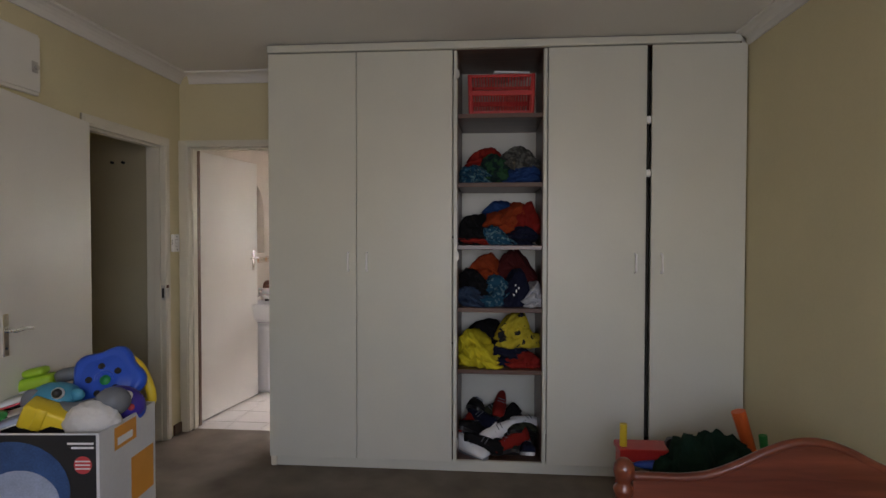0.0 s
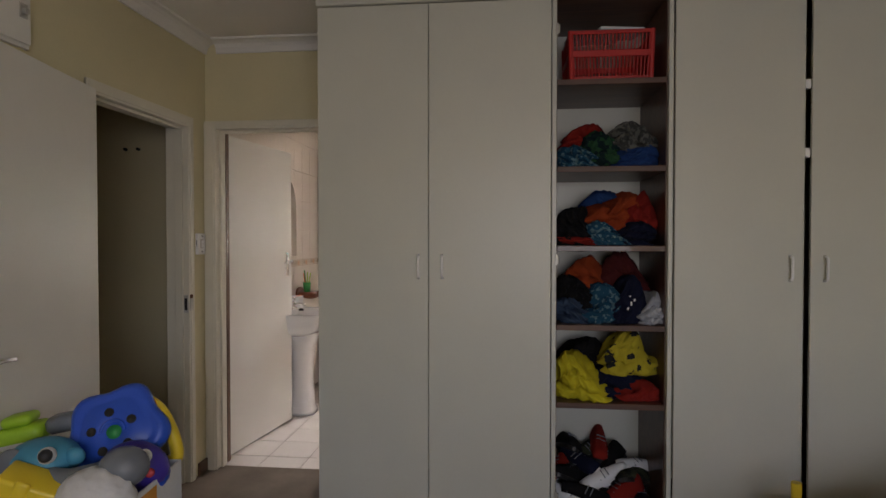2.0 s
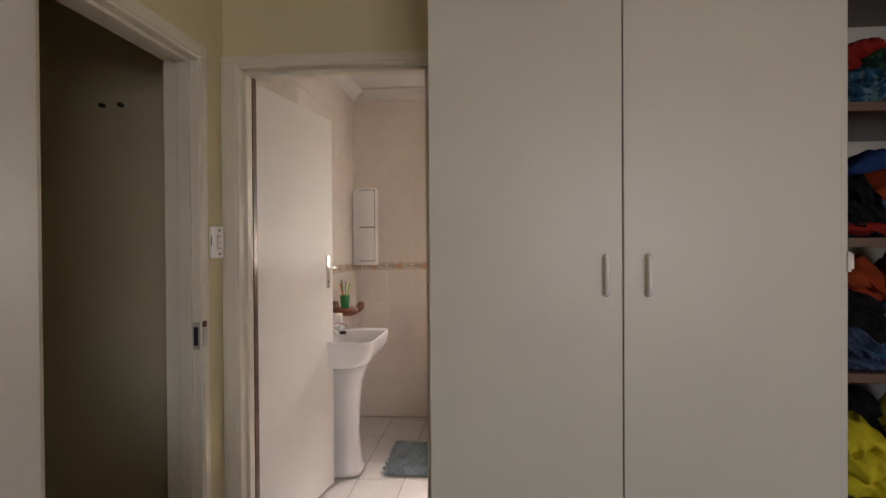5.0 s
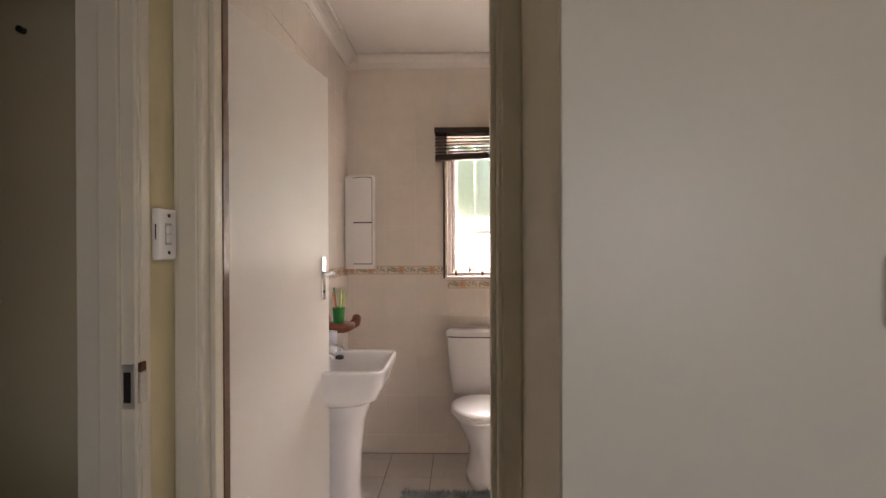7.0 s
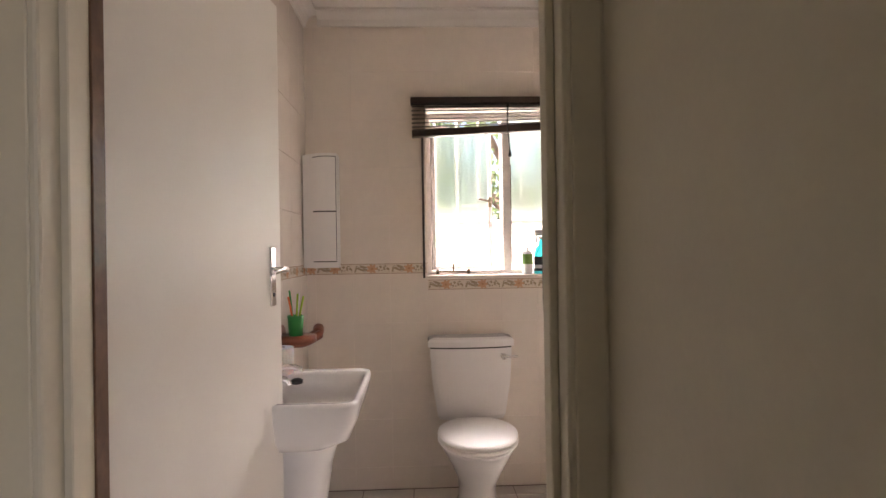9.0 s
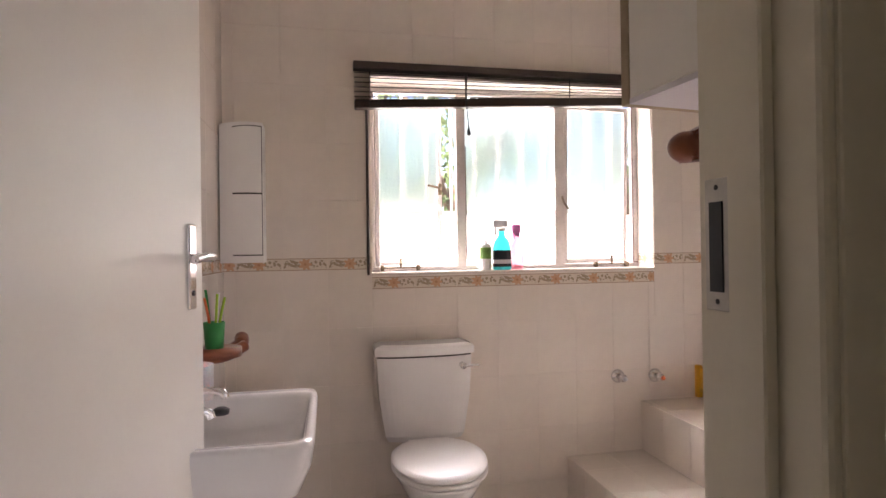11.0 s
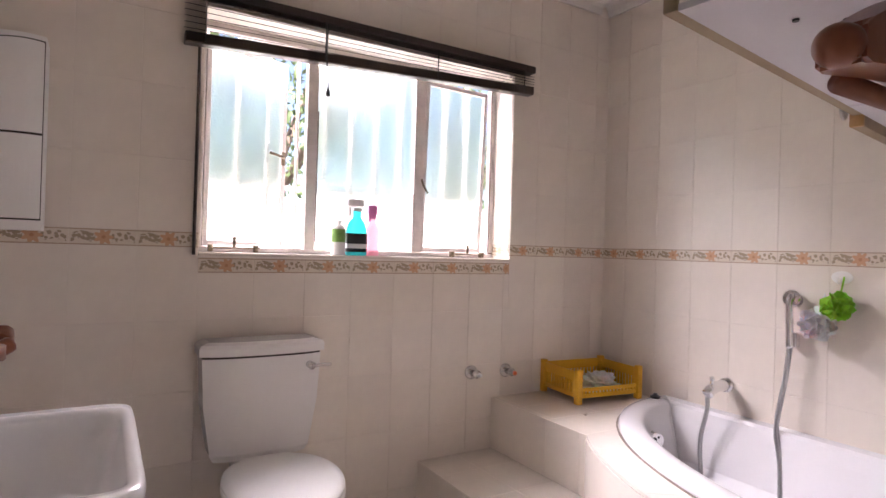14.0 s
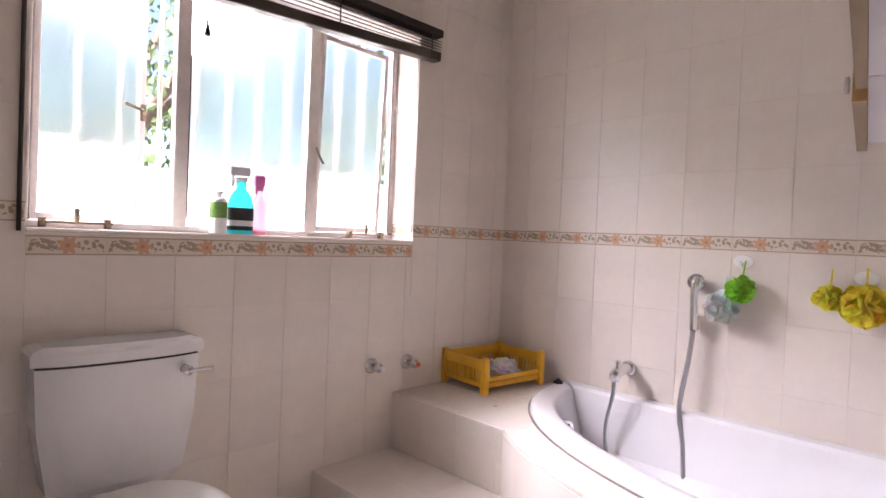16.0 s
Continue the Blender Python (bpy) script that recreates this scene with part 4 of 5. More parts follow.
toy("toy_phone", (pose(-1.555, 2.64, 0.71, -14, 18, 16), *tp_parts), "dark purple toy with round orange buttons")
b = ball((0, 0, 0), 0.085, 1.2, 1, 0.75)
toy("soft_elephant", (pose(-1.80, 2.57, 0.75, 0, 0, 8), ("head", b, "toy_teal"), ("eye_white", ball((0.05, -0.066, 0.035), 0.024), "toy_white"), ("eye", ball((0.052, -0.074, 0.037), 0.02), "print_black"), ("ear", ball((-0.06, -0.05, -0.01), 0.05, 1.0, 0.4, 1.2), "toy_grey"), ("forelock", ball((0.10, -0.02, 0.015), 0.03, 1, 0.7, 0.9), "toy_teal"), ("trunk", tube([(0.02, -0.06, -0.03), (0.12, -0.08, -0.035), (0.24, -0.07, -0.01)], 0.036), "toy_grey"), ("snout", ball((0.27, -0.07, 0.0), 0.062, 1.1, 1, 0.95), "toy_grey")), "teal and grey plastic elephant toy")
crumple("soft_toy", (-1.57, 2.48, 0.655), (0.11, 0.075, 0.11), M["toy_white"], "pale grey soft toy lying on the heap", "toy", 71, "toys in the carton", 10, 0.06)
toy("building_block", (pose(-1.74, 2.46, 0.70, 12, 24, 20), ("block", box(-0.09, 0.09, -0.05, 0.05, -0.05, 0.05, 0.012, 2), "toy_yellow"), ("ridge", box(-0.04, 0.0, -0.055, -0.04, -0.05, 0.06, 0.006), "toy_yellow")), "yellow plastic toy with ridges on the heap")
toy("toy_ball", (pose(-1.97, 2.46, 0.655), ("ball", ball((0, 0, 0), 0.085, 1, 1, 0.8), "toy_green"), ("band", tube([(0.06, -0.05, -0.01), (0.05, -0.06, 0.03), (0.0, -0.05, 0.07)], 0.02), "pink")), "green toy ball with a red band")
toy("toy_car", (pose(-1.99, 2.70, 0.765, 0, -10, 14), ("shell", box(-0.08, 0.08, -0.05, 0.05, -0.02, 0.04, 0.02, 2), "toy_lime"), ("cabin", box(-0.04, 0.05, -0.04, 0.04, 0.04, 0.075, 0.015, 2), "toy_lime"), ("grey_block", box(0.08, 0.19, -0.03, 0.05, -0.01, 0.045, 0.015), "toy_grey")), "lime green and grey plastic toy on the heap")
toy("picture_book", (pose(-2.0, 2.52, 0.715, 4, -16, 20), ("cover", box(-0.14, 0.10, -0.05, 0.05, 0, 0.01, 0.002), "print_red"), ("pages", box(-0.13, 0.10, -0.052, 0.05, 0.0102, 0.022), "print_white")), "red and white board book on the heap")
toy("folded_card", (pose(-1.88, 2.44, 0.70, 24, -18, 12), ("sheet", box(-0.10, 0.10, -0.06, 0.06, 0, 0.004), "print_white"), ("fold", box(-0.10, 0.10, -0.06, 0.0, 0.006, 0.009), "print_pale")), "folded white card on the toy heap")
toy("toy_tube", (pose(-2.0, 2.68, 0.735, 0, 90, 6), ("tube", cyl((0, 0, -0.16), (0, 0, 0.16), 0.035), "toy_white")), "grey-white plastic tube on the toy heap")
crumple("soft_toy", (-1.83, 2.53, 0.55), (0.30, 0.17, 0.17), BLACKC, "dark cloth under the toys in the carton", "toy", 79, "toys in the carton", 0, 0.2)

# bed with a shaped footboard, toys behind it
bed = empty("bed", pose(0, 0, 0), "red-brown stained wooden bed with a curved footboard", "bed")
fx0, fx1, fy = 0.545, 1.47, 2.46
outline = []
for i in range(41):
    t = i / 40
    x = fx0 + (fx1 - fx0) * t
    s_ = 0.5 - 0.5 * math.cos(2 * math.pi * min(max((t - 0.16) / 0.84 * 0.82, 0), 1))
    outline.append((x, 0.545 + 0.145 * s_ ** 1.3))
b = loops([[(fx0, y, 0.22), *[(x, y, z) for x, z in outline], (fx1, y, 0.22)] for y in (fy - 0.014, fy + 0.014)])
part("footboard", b, M["bed_wood"], bed)
b = bmesh.new()
tube([(x, fy, z + 0.004) for x, z in outline[::4]], 0.018, bm=b, steps=4)
part("top_moulding", b, M["bed_wood"], bed, smooth=True)
for x in (0.515, ):
    b = lathe([(0.03, 0), (0.034, 0.02), (0.034, 0.46), (0.028, 0.475), (0.036, 0.49), (0.038, 0.505), (0.026, 0.52), (0.024, 0.53), (0.034, 0.545), (0.039, 0.57), (0.034, 0.595), (0.018, 0.612), (0.004, 0.616)], (x, fy, 0))
    part("post", b, M["bed_wood"], bed, "turned post with a round knob", True)
part("side_rail", box(0.525, 0.55, 0.55, fy - 0.02, 0.20, 0.34, 0.004), M["bed_wood"], bed)
part("mattress", box(0.555, 1.46, 0.56, fy - 0.03, 0.25, 0.44, 0.03, 2), WHITEC, bed)
part("headboard", box(0.50, 1.47, 0.52, 0.55, 0.0, 0.85, 0.01), M["bed_wood"], bed)
tt = empty("toy_workbench", pose(0.82, 3.36, 0.0), "red toy workbench with blue and yellow tools", "toy")
part("top", box(-0.13, 0.34, -0.10, 0.10, 0.30, 0.335, 0.008), M["red_plastic"], tt)
part("lip", box(-0.14, 0.35, -0.11, -0.10, 0.29, 0.355, 0.004), M["red_plastic"], tt)
for x in (-0.1, 0.3):
    part("leg", box(x - 0.02, x + 0.02, -0.09, 0.09, 0, 0.30, 0.004), M["red_plastic"], tt)
part("peg", cyl((-0.10, 0.0, 0.335), (-0.10, 0.0, 0.45), 0.019), M["toy_yellow"], tt, "yellow plastic peg")
part("tray", ball((0.05, -0.12, 0.285), 0.10, 1.3, 0.4, 0.22), M["toy_blue"], tt, "blue plastic tray", True)
part("tool", tube([(0.12, -0.1, 0.30), (0.16, -0.12, 0.33), (0.22, -0.1, 0.31)], 0.014), M["toy_yellow"], tt, "yellow toy tool", True)
part("wheel", cyl((0.13, -0.06, 0.37), (0.13, -0.03, 0.37), 0.03), M["black"], tt)
crumple("bag", (1.07, 3.12, 0.0), (0.29, 0.22, 0.48), DGREEN, "dark green crumpled canvas bag on the floor", "bag", 33, turn=-20, amp=0.24)
ot = thing("toy_bat", cyl((0, 0, 0), (0, 0, 0.575), 0.022, 0.034, 14), M["toy_orange"], "orange plastic toy bat leaning on the wall", "toy")
ot.matrix_world = pose(1.44, 3.30, 0.0, 0, -17, 0)
og = thing("toy_stick", cyl((0, 0, 0), (0, 0, 0.44), 0.014, 0.02, 12), M["toy_green"], "green plastic stick leaning on the wall", "toy")
og.matrix_world = pose(1.43, 3.28, 0.0, 0, -6, 0)

# ---- bathroom things ----
# washbasin on its pedestal
by = 5.46
basin = empty("washbasin", pose(0, 0, 0), "white ceramic washbasin on a pedestal", "washbasin")
x0, x1, hy = L + 0.004, -1.814, 0.275
cx = (x0 + x1) / 2
hw = (x1 - x0) / 2


def sq(cx_, cy_, a, b_, z, e=10.0, n=64):
    return oval((cx_, cy_), a, b_, z, n, e)


rings = [sq(cx - 0.05, by, hw * 0.50, hy * 0.55, 0.640, 4), sq(cx - 0.03, by, hw * 0.74, hy * 0.80, 0.665, 5), sq(cx - 0.01, by, hw * 0.90, hy * 0.92, 0.70), sq(cx, by, hw * 0.97, hy * 0.97, 0.76), sq(cx, by, hw, hy, 0.81), sq(cx, by, hw * 0.985, hy * 0.985, 0.822),
         sq(cx + 0.02, by, hw * 0.82, hy * 0.86, 0.820), sq(cx + 0.02, by, hw * 0.78, hy * 0.82, 0.808), sq(cx + 0.02, by, hw * 0.70, hy * 0.74, 0.735, 5), sq(cx + 0.02, by, hw * 0.55, hy * 0.55, 0.70, 3.5), sq(cx + 0.02, by, 0.03, 0.03, 0.695, 2)]
part("bowl", loops(rings), M["ceramic"], basin, smooth=True)
prof = [(0.115, 0.11, 0.0), (0.115, 0.11, 0.03), (0.10, 0.095, 0.06), (0.085, 0.075, 0.25), (0.092, 0.082, 0.42), (0.112, 0.10, 0.56), (0.138, 0.135, 0.645)]
part("pedestal", loops([oval((-2.045, by), a, b_, z, 32, 2.8) for a, b_, z in prof]), M["ceramic"], basin, smooth=True)
part("drain", cyl((cx + 0.02, by, 0.694), (cx + 0.02, by, 0.70), 0.026), M["chrome"], basin)


def pillar_tap(x, y, z, ang):
    ob = empty("basin_tap", pose(x, y, z, 0, 0, ang), "chrome pillar tap on the washbasin", "tap", "basin taps")
    part("body", lathe([(0.024, 0), (0.024, 0.006), (0.014, 0.012), (0.013, 0.05), (0.017, 0.058), (0.012, 0.066)]), M["chrome"], ob, smooth=True)
    part("spout", tube([(0, 0, 0.035), (0.05, 0, 0.048), (0.095, 0, 0.042), (0.105, 0, 0.026)], 0.010), M["chrome"], ob, smooth=True)
    part("knob", lathe([(0.006, 0.066), (0.020, 0.072), (0.022, 0.092), (0.016, 0.100), (0.003, 0.101)], n=12), M["chrome"], ob, smooth=True)


pillar_tap(L + 0.065, by - 0.10, 0.819, 8)
pillar_tap(L + 0.065, by + 0.12, 0.819, -6)
pl = thing("basin_plug", lathe([(0.02, 0), (0.022, 0.012), (0.012, 0.018)], (-2.06, by + 0.03, 0.822)), M["black"], "black rubber plug on the basin rim", "plug", smooth=True)
roll = empty("toilet_roll", pose(L + 0.065, by + 0.215, 0.821), "white toilet roll standing on the basin rim", "toilet roll")
part("paper", lathe([(0.02, 0.0), (0.052, 0.0), (0.053, 0.1), (0.02, 0.1)]), M["white_net"], roll, smooth=False)
part("core", lathe([(0.019, 0.03), (0.0205, 0.101), (0.018, 0.101), (0.017, 0.03)]), M["chip"], roll)
bb = thing("waste_hose", tube([(-2.16, by - 0.10, 0.62), (-2.165, by - 0.11, 0.5), (-2.17, by - 0.12, 0.30)], 0.022), M["black"], "black hose hanging behind the basin pedestal", "hose", smooth=True)

# wooden holder with a green cup of toothbrushes
hd = empty("toothbrush_holder", pose(L, 5.90, 0.93), "dark red-brown wooden bracket on the tiled wall", "holder")
part("backplate", loops([oval((0, 0), 0.09, 0.05, z, 24) for z in (0.0, 0.015)]), M["hanger_wood"], hd)
hd.children[0].matrix_local = pose(0.0, 0, 0, 90, 0, 90)
part("tray", loops([oval((0.085, -0.03), 0.085, 0.085, z, 28) for z in (-0.02, 0.008)]), M["hanger_wood"], hd, smooth=True)
part("arm", tube([(0.02, 0.08, -0.035), (0.08, 0.14, -0.045), (0.13, 0.20, -0.02), (0.13, 0.25, 0.0)], 0.026), M["hanger_wood"], hd, smooth=True)
part("arm", tube([(0.02, 0.0, -0.03), (0.10, 0.06, -0.035), (0.16, 0.12, -0.01)], 0.02), M["hanger_wood"], hd, smooth=True)
cup = empty("toothbrush_cup", pose(L + 0.085, 5.87, 0.938), "green plastic cup holding toothbrushes", "cup")
part("cup_wall", lathe([(0.028, 0), (0.034, 0.085), (0.031, 0.085), (0.026, 0.006)]), M["toy_green"], cup, smooth=True)
for k, c in enumerate(("toy_lime", "print_white", "toy_green", "toy_orange", "toy_lime")):
    a = k * 1.3
    b = tube([(0.008 * math.cos(a), 0.008 * math.sin(a), 0.01), (0.02 * math.cos(a), 0.02 * math.sin(a), 0.10), (0.034 * math.cos(a), 0.034 * math.sin(a), 0.165 + 0.012 * (k % 3))], 0.0045, n=6)
    br = part("toothbrush", b, M[c], cup)

# arched mirror
mr = empty("wall_mirror", pose(0, 0, 0), "frameless arched mirror over the washbasin", "mirror")
pts = [(5.19, 1.26), (5.81, 1.26)] + [(5.50 + 0.31 * math.cos(a), 1.66 + 0.29 * math.sin(a)) for a in [math.pi * k / 20 for k in range(21)]]
part("glass", loops([[(x, y, z) for y, z in pts] for x in (L + 0.009, L + 0.014)]), mirror_m, mr)
part("backing", loops([[(x, 5.50 + (y - 5.5) * 1.012, 1.5 + (z - 1.5) * 1.012) for y, z in pts] for x in (L + 0.0055, L + 0.009)]), M["steel_rough"], mr)

# corner cabinet with two doors and a bowed front
cab = empty("bathroom_cabinet", pose(0, 0, 0), "narrow white wall cabinet with a bowed front", "cabinet")
cz0, cz1 = 1.206, 1.80


def bow(x0_, x1_, y_back, y_front, z, rise):
    return [(x0_, y_back, z)] + [(x0_ + (x1_ - x0_) * t, y_front - rise * math.sin(math.pi * (0.15 + 0.55 * t)), z) for t in [k / 10 for k in range(11)]] + [(x1_, y_back, z)]


def shell(x0_, x1_, yb_, yf_, z0_, z1_, rise, arch):
    return loops([[(x, y, z0_ if k == 0 else z1_ + arch * math.sin(math.pi * min(max((x - x0_) / (x1_ - x0_), 0), 1) * 0.6 + 0.3)) for x, y, _ in bow(x0_, x1_, yb_, yf_, 0, rise)] for k in (0, 1)])


part("body", shell(-2.222, -2.046, B - 0.008, 6.445, cz0, cz1 - 0.012, 0.035, 0.014), M["white_plastic"], cab)
part("door", shell(-2.188, -2.05, 6.440, 6.436, cz0 + 0.035, 1.495, 0.035, 0.0), M["white_plastic"], cab)
part("door", shell(-2.188, -2.05, 6.440, 6.436, 1.502, cz1 - 0.03, 0.035, 0.012), M["white_plastic"], cab)
# Dark panel behind the doors paints the shade in their gaps.
part("shadow_gap", shell(-2.190, -2.048, 6.442, 6.439, cz0 + 0.03, cz1 - 0.026, 0.035, 0.012), M["dark_gap"], cab)

# toilet
wc = empty("toilet", pose(-1.36, 6.16, 0), "white close-coupled toilet with the lid down", "toilet")


def cist(w, d, z, yb=0.37):
    """A cistern ring: flat back, bowed front."""
    out = [(w, yb, z), (-w, yb, z)]
    for k in range(17):
        t = -1 + 2 * k / 16
        out.append((w * t, yb - d * (0.80 + 0.20 * (1 - abs(t) ** 3.0)), z))
    return out


part("cistern", loops([cist(0.165, 0.12, 0.40), cist(0.178, 0.13, 0.425), cist(0.205, 0.14, 0.60), cist(0.214, 0.145, 0.775)]), M["ceramic"], wc)
# Dark band imitates the shade where lid and cistern meet.
part("lid_gap", loops([cist(0.211, 0.142, 0.774), cist(0.211, 0.142, 0.783)]), M["dark_gap"], wc, "dark band painted as shade under the lid")
part("cistern_lid", loops([cist(0.214, 0.148, 0.782), cist(0.224, 0.158, 0.785), cist(0.225, 0.158, 0.812), cist(0.218, 0.152, 0.824), cist(0.19, 0.13, 0.832)]), M["ceramic"], wc, smooth=False)
lv = part("flush_lever", cyl((0.165, 0.235, 0.735), (0.165, 0.20, 0.735), 0.014), M["chrome"], wc, "chrome flush lever", True)
part("lever_arm", tube([(0.165, 0.197, 0.735), (0.20, 0.193, 0.738), (0.235, 0.197, 0.737)], 0.006), M["chrome"], lv, smooth=True)
part("neck", box(-0.10, 0.10, 0.10, 0.34, 0.30, 0.399, 0.02, 2), M["ceramic"], wc)


def egg(a, y0_, y1_, z, n=40):
    """A seat ring, rounder at the front."""
    out = []
    for i in range(n):
        t = 2 * math.pi * i / n
        s_, c_ = math.sin(t), math.cos(t)
        out.append((a * math.copysign(abs(c_) ** 0.85, c_) * (1 + 0.06 * s_), (y0_ + y1_) / 2 + (y1_ - y0_) / 2 * s_, z))
    return out


part("bowl", loops([egg(0.105, -0.20, 0.22, 0.0), egg(0.105, -0.20, 0.22, 0.05), egg(0.088, -0.15, 0.20, 0.10), egg(0.092, -0.16, 0.20, 0.20), egg(0.135, -0.23, 0.20, 0.30), egg(0.172, -0.275, 0.20, 0.375), egg(0.178, -0.285, 0.20, 0.395)]), M["ceramic"], wc, smooth=True)
part("seat", loops([egg(0.182, -0.29, 0.18, 0.397), egg(0.188, -0.297, 0.182, 0.403), egg(0.188, -0.297, 0.182, 0.412), egg(0.184, -0.29, 0.18, 0.416)]), M["white_plastic"], wc, smooth=True)
part("seat_lid", loops([egg(0.182, -0.288, 0.18, 0.418), egg(0.188, -0.296, 0.184, 0.424), egg(0.186, -0.292, 0.183, 0.434), egg(0.165, -0.26, 0.16, 0.442), egg(0.08, -0.13, 0.08, 0.446)]), M["white_plastic"], wc, smooth=True)
for sx in (-0.07, 0.07):
    part("seat_hinge", cyl((sx - 0.02, 0.185, 0.42), (sx + 0.02, 0.185, 0.42), 0.012), M["white_plastic"], wc)

# shaggy mat
b = bmesh.new()
rg = random.Random(9)
box(-1.80, -1.20, 5.40, 5.93, 0.0, 0.012, 0.004, bm=b)
bathmat = empty("bath_mat", pose(0, 0, 0), "shaggy grey-blue bath mat on the tiles", "mat")
part("backing", b, M["mat_cloth"], bathmat)
verts, faces = [], []
for k in range(5200):
    x, y = rg.uniform(-1.81, -1.19), rg.uniform(5.39, 5.94)
    a, h, t = rg.uniform(0, 6.28), rg.uniform(0.012, 0.024), rg.uniform(-0.02, 0.02)
    i = len(verts)
    verts += [(x - 0.004 * math.cos(a), y - 0.004 * math.sin(a), 0.008), (x + 0.004 * math.cos(a), y + 0.004 * math.sin(a), 0.008), (x + t, y + rg.uniform(-0.02, 0.02), 0.01 + h)]
    faces.append((i, i + 1, i + 2))
me = bpy.data.meshes.new("tufted_pile")
me.from_pydata(verts, [], faces)
me.materials.append(M["mat_cloth"])
pile = tagged(new("pile_fabric", me), kind="stuff")
pile.parent = bathmat

# venetian blind, hauled up askew
bl = empty("venetian_blind", pose(0, 0, 0), "dark brown wooden venetian blind hauled up unevenly", "blind")
part("head_rail", box(-1.657, -0.06, 6.478, 6.535, 2.075, 2.108, 0.003), M["dark_wood"], bl)
for k in range(6):
    zl, zr = 2.062 - 0.022 * k, 2.064 - 0.0125 * k
    b = box(-1.652, -0.064, -0.022, 0.022, -0.0012, 0.0012)
    for v in b.verts:
        u = (v.co.x + 1.652) / 1.588
        v.co.z += zl + (zr - zl) * u + 0.004 * math.sin(9 * u + k) * (1 - u) * u * 4
        v.co.z += 0.36 * v.co.y
        v.co.y += 6.506
    part("slat", b, M["dark_wood"], bl)
b = box(-1.652, -0.064, 6.483, 6.532, -0.02, 0.02, 0.004)
for v in b.verts:
    u = (v.co.x + 1.652) / 1.588
    v.co.z += 1.915 + (1.988 - 1.915) * u
part("bottom_rail", b, M["dark_wood"], bl)
for x in (-1.585, -1.14, -0.62, -0.13):
    u = (x + 1.652) / 1.588
    part("ladder_cord", cyl((x, 6.479, 1.90 + 0.073 * u), (x, 6.479, 2.08), 0.0025, n=6), M["black"], bl)
b = tube([(-1.135, 6.47, 2.07), (-1.14, 6.465, 1.95), (-1.13, 6.468, 1.82)], 0.003, n=6)
lathe([(0.002, 0.04), (0.007, 0.02), (0.010, 0.0), (0.004, -0.004)], (-1.13, 6.468, 1.785), 10, bm=b)
part("pull_cord", b, M["black"], bl, "dark pull cord with a tassel")
part("side_cord", cyl((-1.597, 6.53, 1.14), (-1.597, 6.53, 1.90), 0.006, n=8), M["dark_wood"], bl)

# bottles on the sill
sp = empty("spray_bottle", pose(-0.937, 6.60, WZ0), "teal cleaning spray bottle with a white trigger", "bottle")
part("flask", loops([oval((0, 0), a, b_, z, 24, 2.8) for a, b_, z in ((0.042, 0.028, 0), (0.046, 0.03, 0.006), (0.046, 0.03, 0.10), (0.036, 0.025, 0.14), (0.016, 0.016, 0.165), (0.016, 0.016, 0.19))]), M["teal_bottle"], sp, smooth=True)
b = box(-0.02, 0.02, -0.014, 0.014, 0.19, 0.205, 0.003)
box(-0.045, 0.032, -0.012, 0.012, 0.21, 0.245, 0.007, 2, bm=b)
box(-0.036, -0.026, -0.008, 0.008, 0.17, 0.212, 0.003, bm=b)
part("trigger_head", b, M["print_white"], sp)
part("label", loops([oval((0, 0), 0.0468, 0.0308, z, 24, 2.8) for z in (0.015, 0.095)]), M["print_black"], sp, "dark printed label")
part("label_band", loops([oval((0, 0), 0.0472, 0.0312, z, 24, 2.8) for z in (0.03, 0.05)]), M["print_white"], sp)
ca = empty("spray_can", pose(-1.022, 6.59, WZ0), "white and green air freshener can", "can")
part("can", lathe([(0.027, 0), (0.029, 0.004), (0.029, 0.115), (0.022, 0.125), (0.014, 0.128)]), M["print_white"], ca, smooth=True)
part("print", lathe([(0.0293, 0.055), (0.0294, 0.058), (0.0294, 0.108), (0.0293, 0.11)]), M["label_green"], ca, smooth=True)
b = lathe([(0.009, 0.128), (0.009, 0.148), (0.004, 0.15)], n=12)
tube([(0, 0, 0.142), (0.018, 0, 0.146)], 0.004, bm=b)
part("nozzle", b, M["white_plastic"], ca)
pk = empty("spray_bottle", pose(-0.848, 6.63, WZ0), "pale pink cleaning bottle with a pink trigger", "bottle")
part("flask", loops([oval((0, 0), a, b_, z, 24, 2.6) for a, b_, z in ((0.028, 0.02, 0), (0.03, 0.022, 0.005), (0.03, 0.022, 0.12), (0.012, 0.012, 0.15), (0.012, 0.012, 0.165))]), M["pink_bottle"], pk, smooth=True)
b = box(-0.025, 0.02, -0.01, 0.01, 0.18, 0.225, 0.008, 2)
box(-0.02, -0.012, -0.006, 0.006, 0.15, 0.185, 0.002, bm=b)
box(-0.012, 0.012, -0.012, 0.012, 0.163, 0.182, 0.003, bm=b)
part("trigger_head", b, M["pink"], pk)

# tiled platform, step, bath
PZ, SZ, PX = 0.473, 0.227, -0.23
BXR, BYR, EX = 0.983, 1.71, 2.25


def bath_curve(k, n=40):
    """Rim outline grown by k: from the end by the platform round to the partition."""
    out = []
    for i in range(n + 1):
        u = 0.5 * math.pi * i / n
        out.append((RB - (BXR + k) * math.sin(u) ** (2 / EX), 4.43 + (BYR + k) * math.cos(u) ** (2 / EX)))
    return out


ledge = [p for p in bath_curve(0.135)]
structure("platform", box(PX, RB, 6.15, B, 0.0, PZ - 0.008), M["dark_grout"], "tiled platform beside the bath", "platform")
apron = [(RB, 4.43), *ledge]
edge_in = [(RB, 4.43), *bath_curve(-0.02)]
